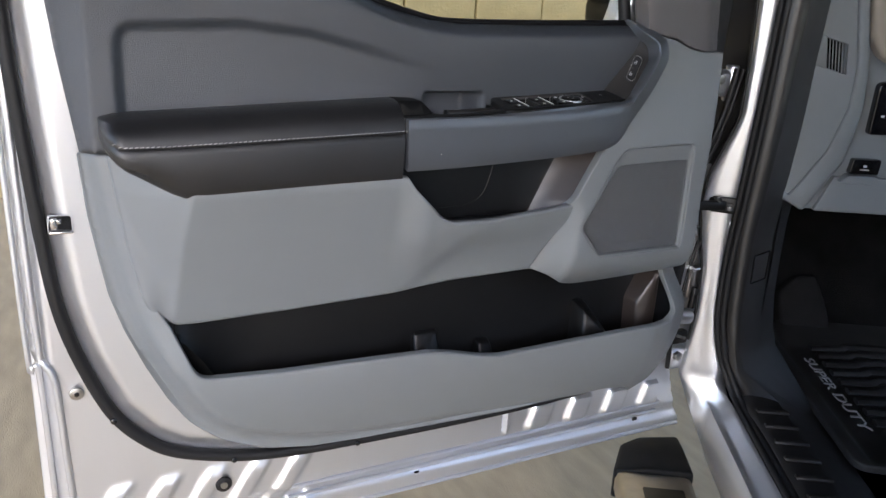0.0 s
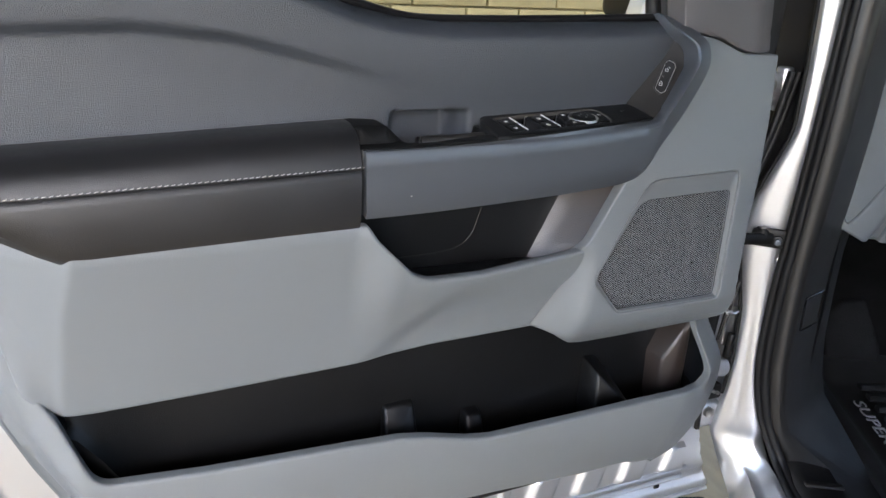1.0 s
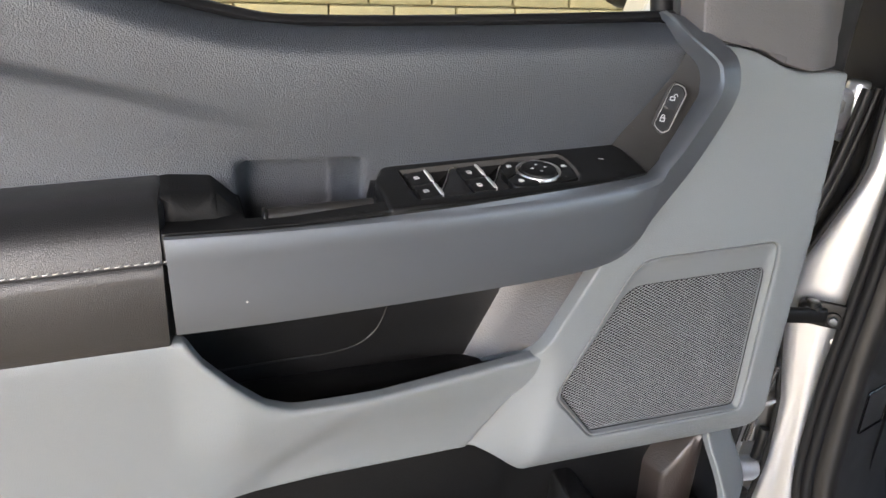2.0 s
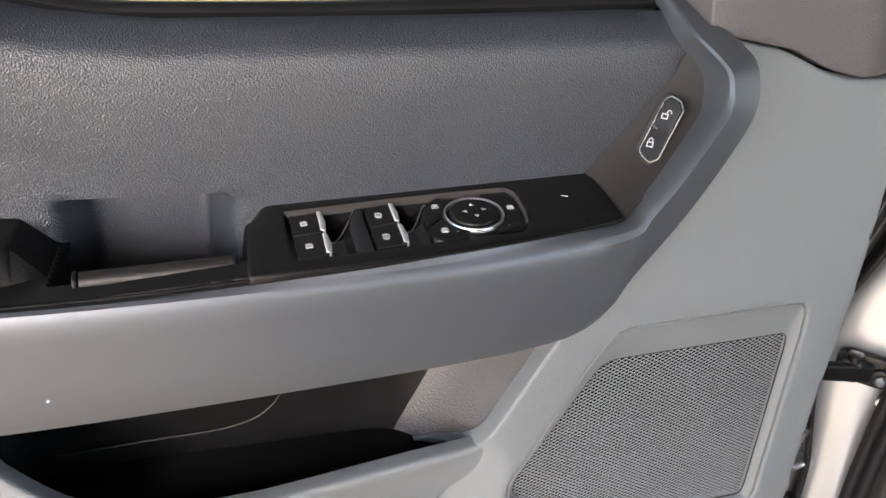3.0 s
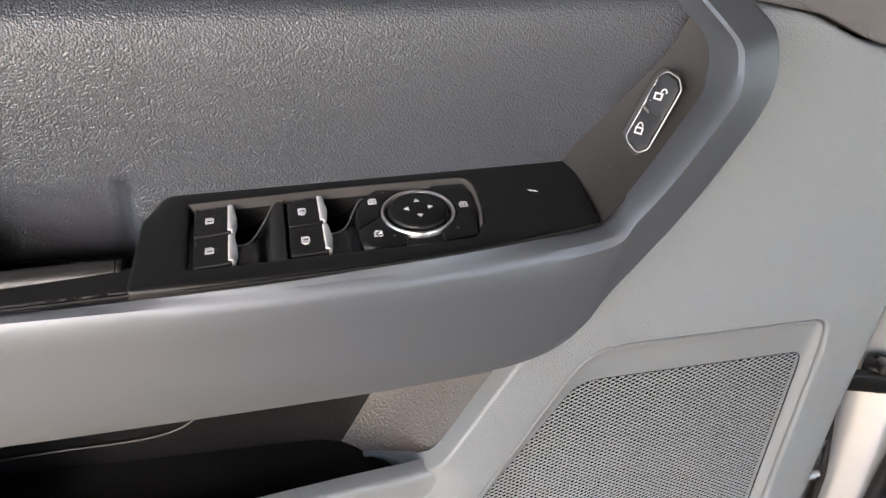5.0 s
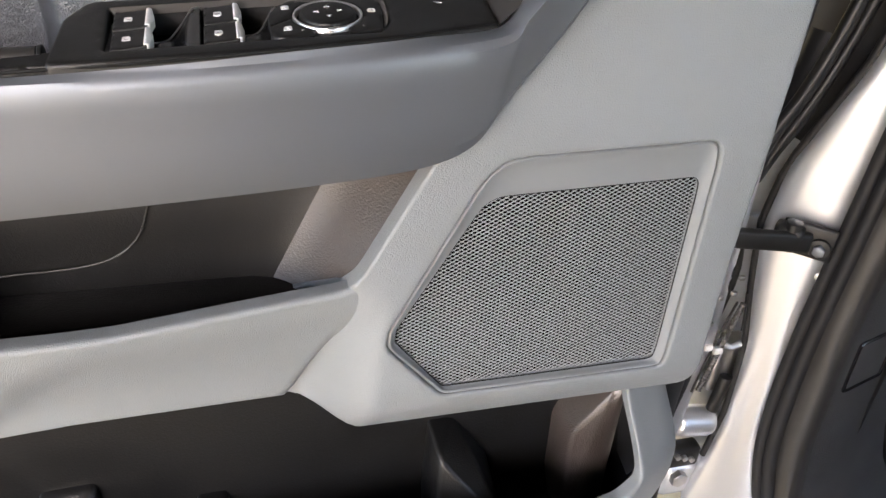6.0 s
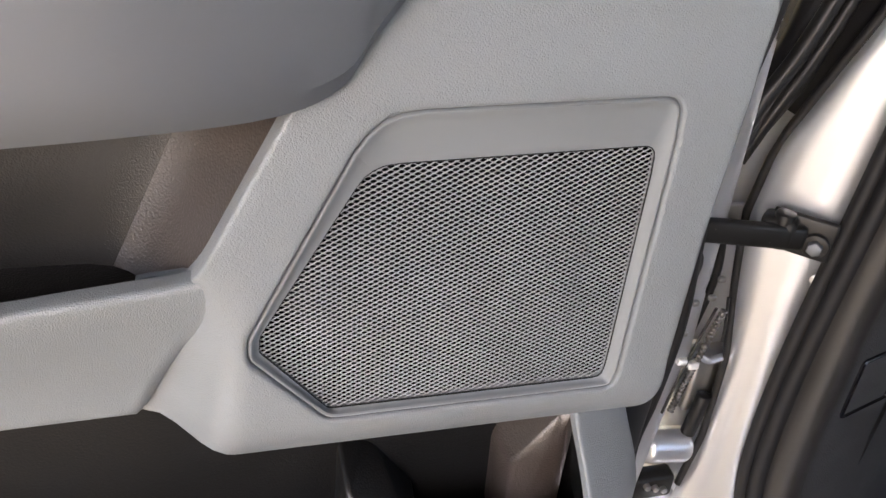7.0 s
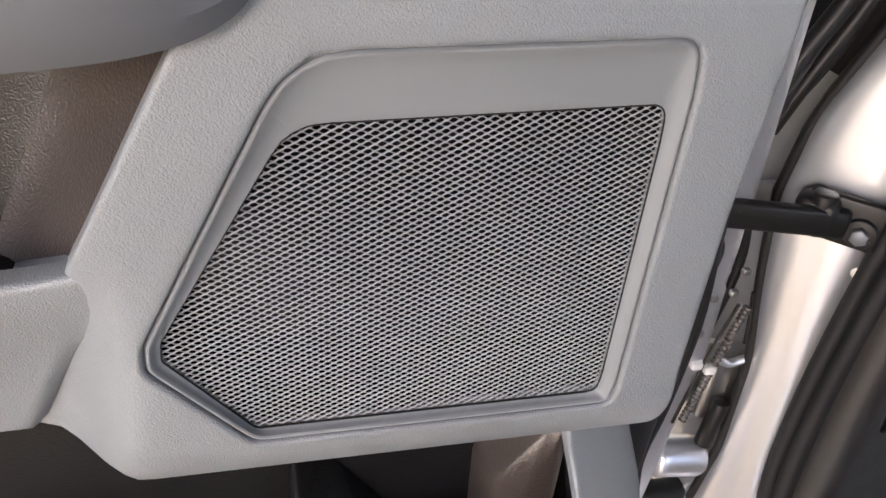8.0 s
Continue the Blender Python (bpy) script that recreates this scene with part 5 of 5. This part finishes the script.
part("link_rod", tube(spline([(0.962, 0.972, 1.040), (0.955, 0.972, 1.010), (0.947, 0.972, 0.965), (0.944, 0.972, 0.945)]), 0.0011, 6), BLACK, door)
part("link_rod", tube(spline([(0.972, 0.976, 1.045), (0.977, 0.976, 1.020), (0.979, 0.976, 1.005)]), 0.0011, 6), BLACK, door)
part("cable_spring", tube([(0.971 - 0.018 * t, 0.975, 1.035 - 0.092 * t) for t in np.linspace(0, 1, 90)], lambda t: 0.0024 + 0.0005 * math.sin(t * 190), 8), TAUPE, door, "taupe wound cable sleeve")
for bx, bz in ((0.959, 1.064), (0.956, 1.049), (0.944, 1.046), (0.942, 1.020)):
    part("rod_clip", block((0.005, 0.004, 0.004), (bx, 0.972, bz), 0.001), STEEL, door)
part("rubber_boot", gusset([(0.900, 0.955, 1.110), (0.936, 0.968, 1.105), (0.946, 0.975, 1.075), (0.938, 0.972, 1.040), (0.922, 0.965, 1.015), (0.900, 0.955, 1.02), (0.905, 0.990, 1.10), (0.940, 0.990, 1.07), (0.905, 0.990, 1.02)], 0.006), RUBBER, door, "black rubber boot at the door edge")
# folded rim at the latch end
part("pressed_bead", tube(spline([(-0.066, 0.975, 1.45), (-0.0655, 0.975, 1.2), (-0.063, 0.975, 1.0), (-0.060, 0.973, 0.972), (-0.050, 0.971, 0.950), (-0.047, 0.972, 0.88), (-0.044, 0.974, 0.78), (-0.038, 0.976, 0.70)]), 0.0045, 10), SILVER, door)
part("pressed_bead", tube(spline([(-0.0775, 0.984, 1.45), (-0.077, 0.984, 1.0), (-0.072, 0.984, 0.965), (-0.066, 0.984, 0.94), (-0.065, 0.984, 0.68)]), 0.0035, 8), SILVER, door)

# running board
board = thing("running_board", tuple(cab(-0.6, -0.03, 0.5)), "black running board with tan-lit metal step pads", "running board")
mb = Matrix.Translation(cab(0, 0, 0)) @ Matrix.Rotation(radians(60), 4, "Z")
part("end_cap", relief(rounded([(-0.060, -0.039), (0.085, -0.037, 0.012), (0.066, 0.045, 0.03), (0.040, 0.086, 0.02), (-0.055, 0.112, 0.012)], 0.006), lambda u, v: 0.586 - 0.10 * max(0, u - 0.03) - 0.2 * max(0, v - 0.05), lambda u, v, o: tuple(mb @ Vector((u, v, o))), depth=0.06, edge=0.008, step=0.02), DARKGREY, board, "black plastic end cap")
part("step_bar", block((1.9, 0.145, 0.05), (-1.00, 0.036, 0.552), 0.015, mb), STEP, board, "brushed metal step bar")
part("step_pad", block((0.5, 0.075, 0.006), (-0.36, 0.028, 0.579), 0.003, mb), BLACK, board)
for q in (0.1, 0.9, 1.7):
    part("bracket", block((0.04, 0.25, 0.04), (-q, -0.10, 0.52), 0.004, mb), BLACK, board)

# footrest beside the pedals
toe_up = Vector((-FWD.x * 0.848, -FWD.y * 0.848, 0.53))
sole = [cab(*c) for c in ((0.480, 0.315, 0.767), (0.507, 0.363, 0.808), (0.511, 0.418, 0.816), (0.456, 0.444, 0.728), (0.423, 0.449, 0.675), (0.413, 0.326, 0.659))]
mid = sum(sole, Vector()) / len(sole)
part("footrest", gusset([p + (p - mid) * 0.06 - toe_up * 0.02 for p in sole] + [p + (mid - p) * 0.10 + toe_up * 0.025 for p in sole], 0.016), CARPET, truck, "worn black carpeted footrest")

# floor mat
mat_ob = thing("floor_mat", tuple(cab(-0.2, 0.4, 0.69)), "black ribbed rubber floor mat with raised lettering", "floor mat")


def mat_frame(u, v, o):
    """u forward, v to the left of the cab, from the doorway edge"""
    return tuple(cab(u, 0.215 - v, 0.690 + o))


def mat_o(u, v):
    wall = step01((0.080 - (-v - 0.02)) / 0.062)
    back_wall = step01((0.06 - (u + 0.235)) / 0.05)
    return 0.050 * max(wall, back_wall) + 0.30 * max(0, u - 0.34)


part("tray", relief(rounded([(-0.235, -0.02, 0.03), (-0.235, -0.60, 0.05), (0.44, -0.60, 0.05), (0.44, -0.10, 0.04), (0.20, -0.02, 0.08)], 0.02), mat_o, mat_frame, depth=0.012, edge=0.004, step=0.010), MAT, mat_ob, smooth=50)
for k in range(14):
    u = -0.17 + 0.042 * k
    rib = tube(spline([mat_frame(u, -0.155, 0.004), mat_frame(u + 0.004, -0.22, 0.004), mat_frame(u + 0.02, -0.245, 0.004), mat_frame(u + 0.02, -0.33, 0.004), mat_frame(u, -0.36, 0.004), mat_frame(u, -0.54, 0.004)], 4), 0.011, 8, flat=0.55)
    part("mat_rib", rib, MAT, mat_ob)
text = bpy.data.curves.new("letters", "FONT")
text.body, text.size, text.extrude, text.align_x = "SUPER DUTY", 0.030, 0.001, "CENTER"
tmp = new("letters", text)
bpy.context.view_layer.update()
me = bpy.data.meshes.new_from_object(tmp.evaluated_get(bpy.context.evaluated_depsgraph_get()))
bpy.data.objects.remove(tmp)
lb = bmesh.new()
lb.from_mesh(me)
bpy.data.meshes.remove(me)
direction = -FWD
turn = math.degrees(math.atan2(direction.y, direction.x))
wide = max(v.co.x for v in lb.verts) - min(v.co.x for v in lb.verts)
bmesh.ops.scale(lb, vec=(0.305 / wide, 1, 1), verts=lb.verts)
bmesh.ops.transform(lb, matrix=Matrix.Translation(mat_frame(0.120, -0.118, 0.005)) @ Matrix.Rotation(radians(turn), 4, "Z"), verts=lb.verts)
part("lettering", lb, WHITE, mat_ob, "pale raised lettering")

# door mirror outside the glass
mir = thing("door_mirror", (0.80, 1.10, 1.40), "black door mirror housing outside the side window", "mirror")
part("housing", block((0.16, 0.10, 0.26), (0.80, 1.16, 1.57), 0.03, segments=3), BLACK, mir)
part("arm", block((0.10, 0.10, 0.05), (0.84, 1.09, 1.41), 0.015), BLACK, mir)

# stone blocks of the wall
random.seed(4)
shared = [block((0.60, 0.10, 0.28), (0, 0, 0), 0.008), block((0.44, 0.10, 0.28), (0, 0, 0), 0.010)]
meshes = []
for b in shared:
    me = bpy.data.meshes.new("stone_block")
    b.to_mesh(me)
    b.free()
    me.materials.append(STONE)
    me.shade_smooth()
    me.set_sharp_from_angle(angle=radians(30))
    meshes.append(me)
for row in range(12):
    x = -4.0 - random.random() * 0.5
    while x < 6.5:
        k = random.random() < 0.35
        w = 0.44 if k else 0.60
        ob = new("stone_block", meshes[int(k)])
        ob.parent = wall
        ob.matrix_basis = Matrix.Translation((x + w / 2, WALL_Y + random.uniform(-0.006, 0.006), 0.145 + row * 0.294))
        x += w + 0.014
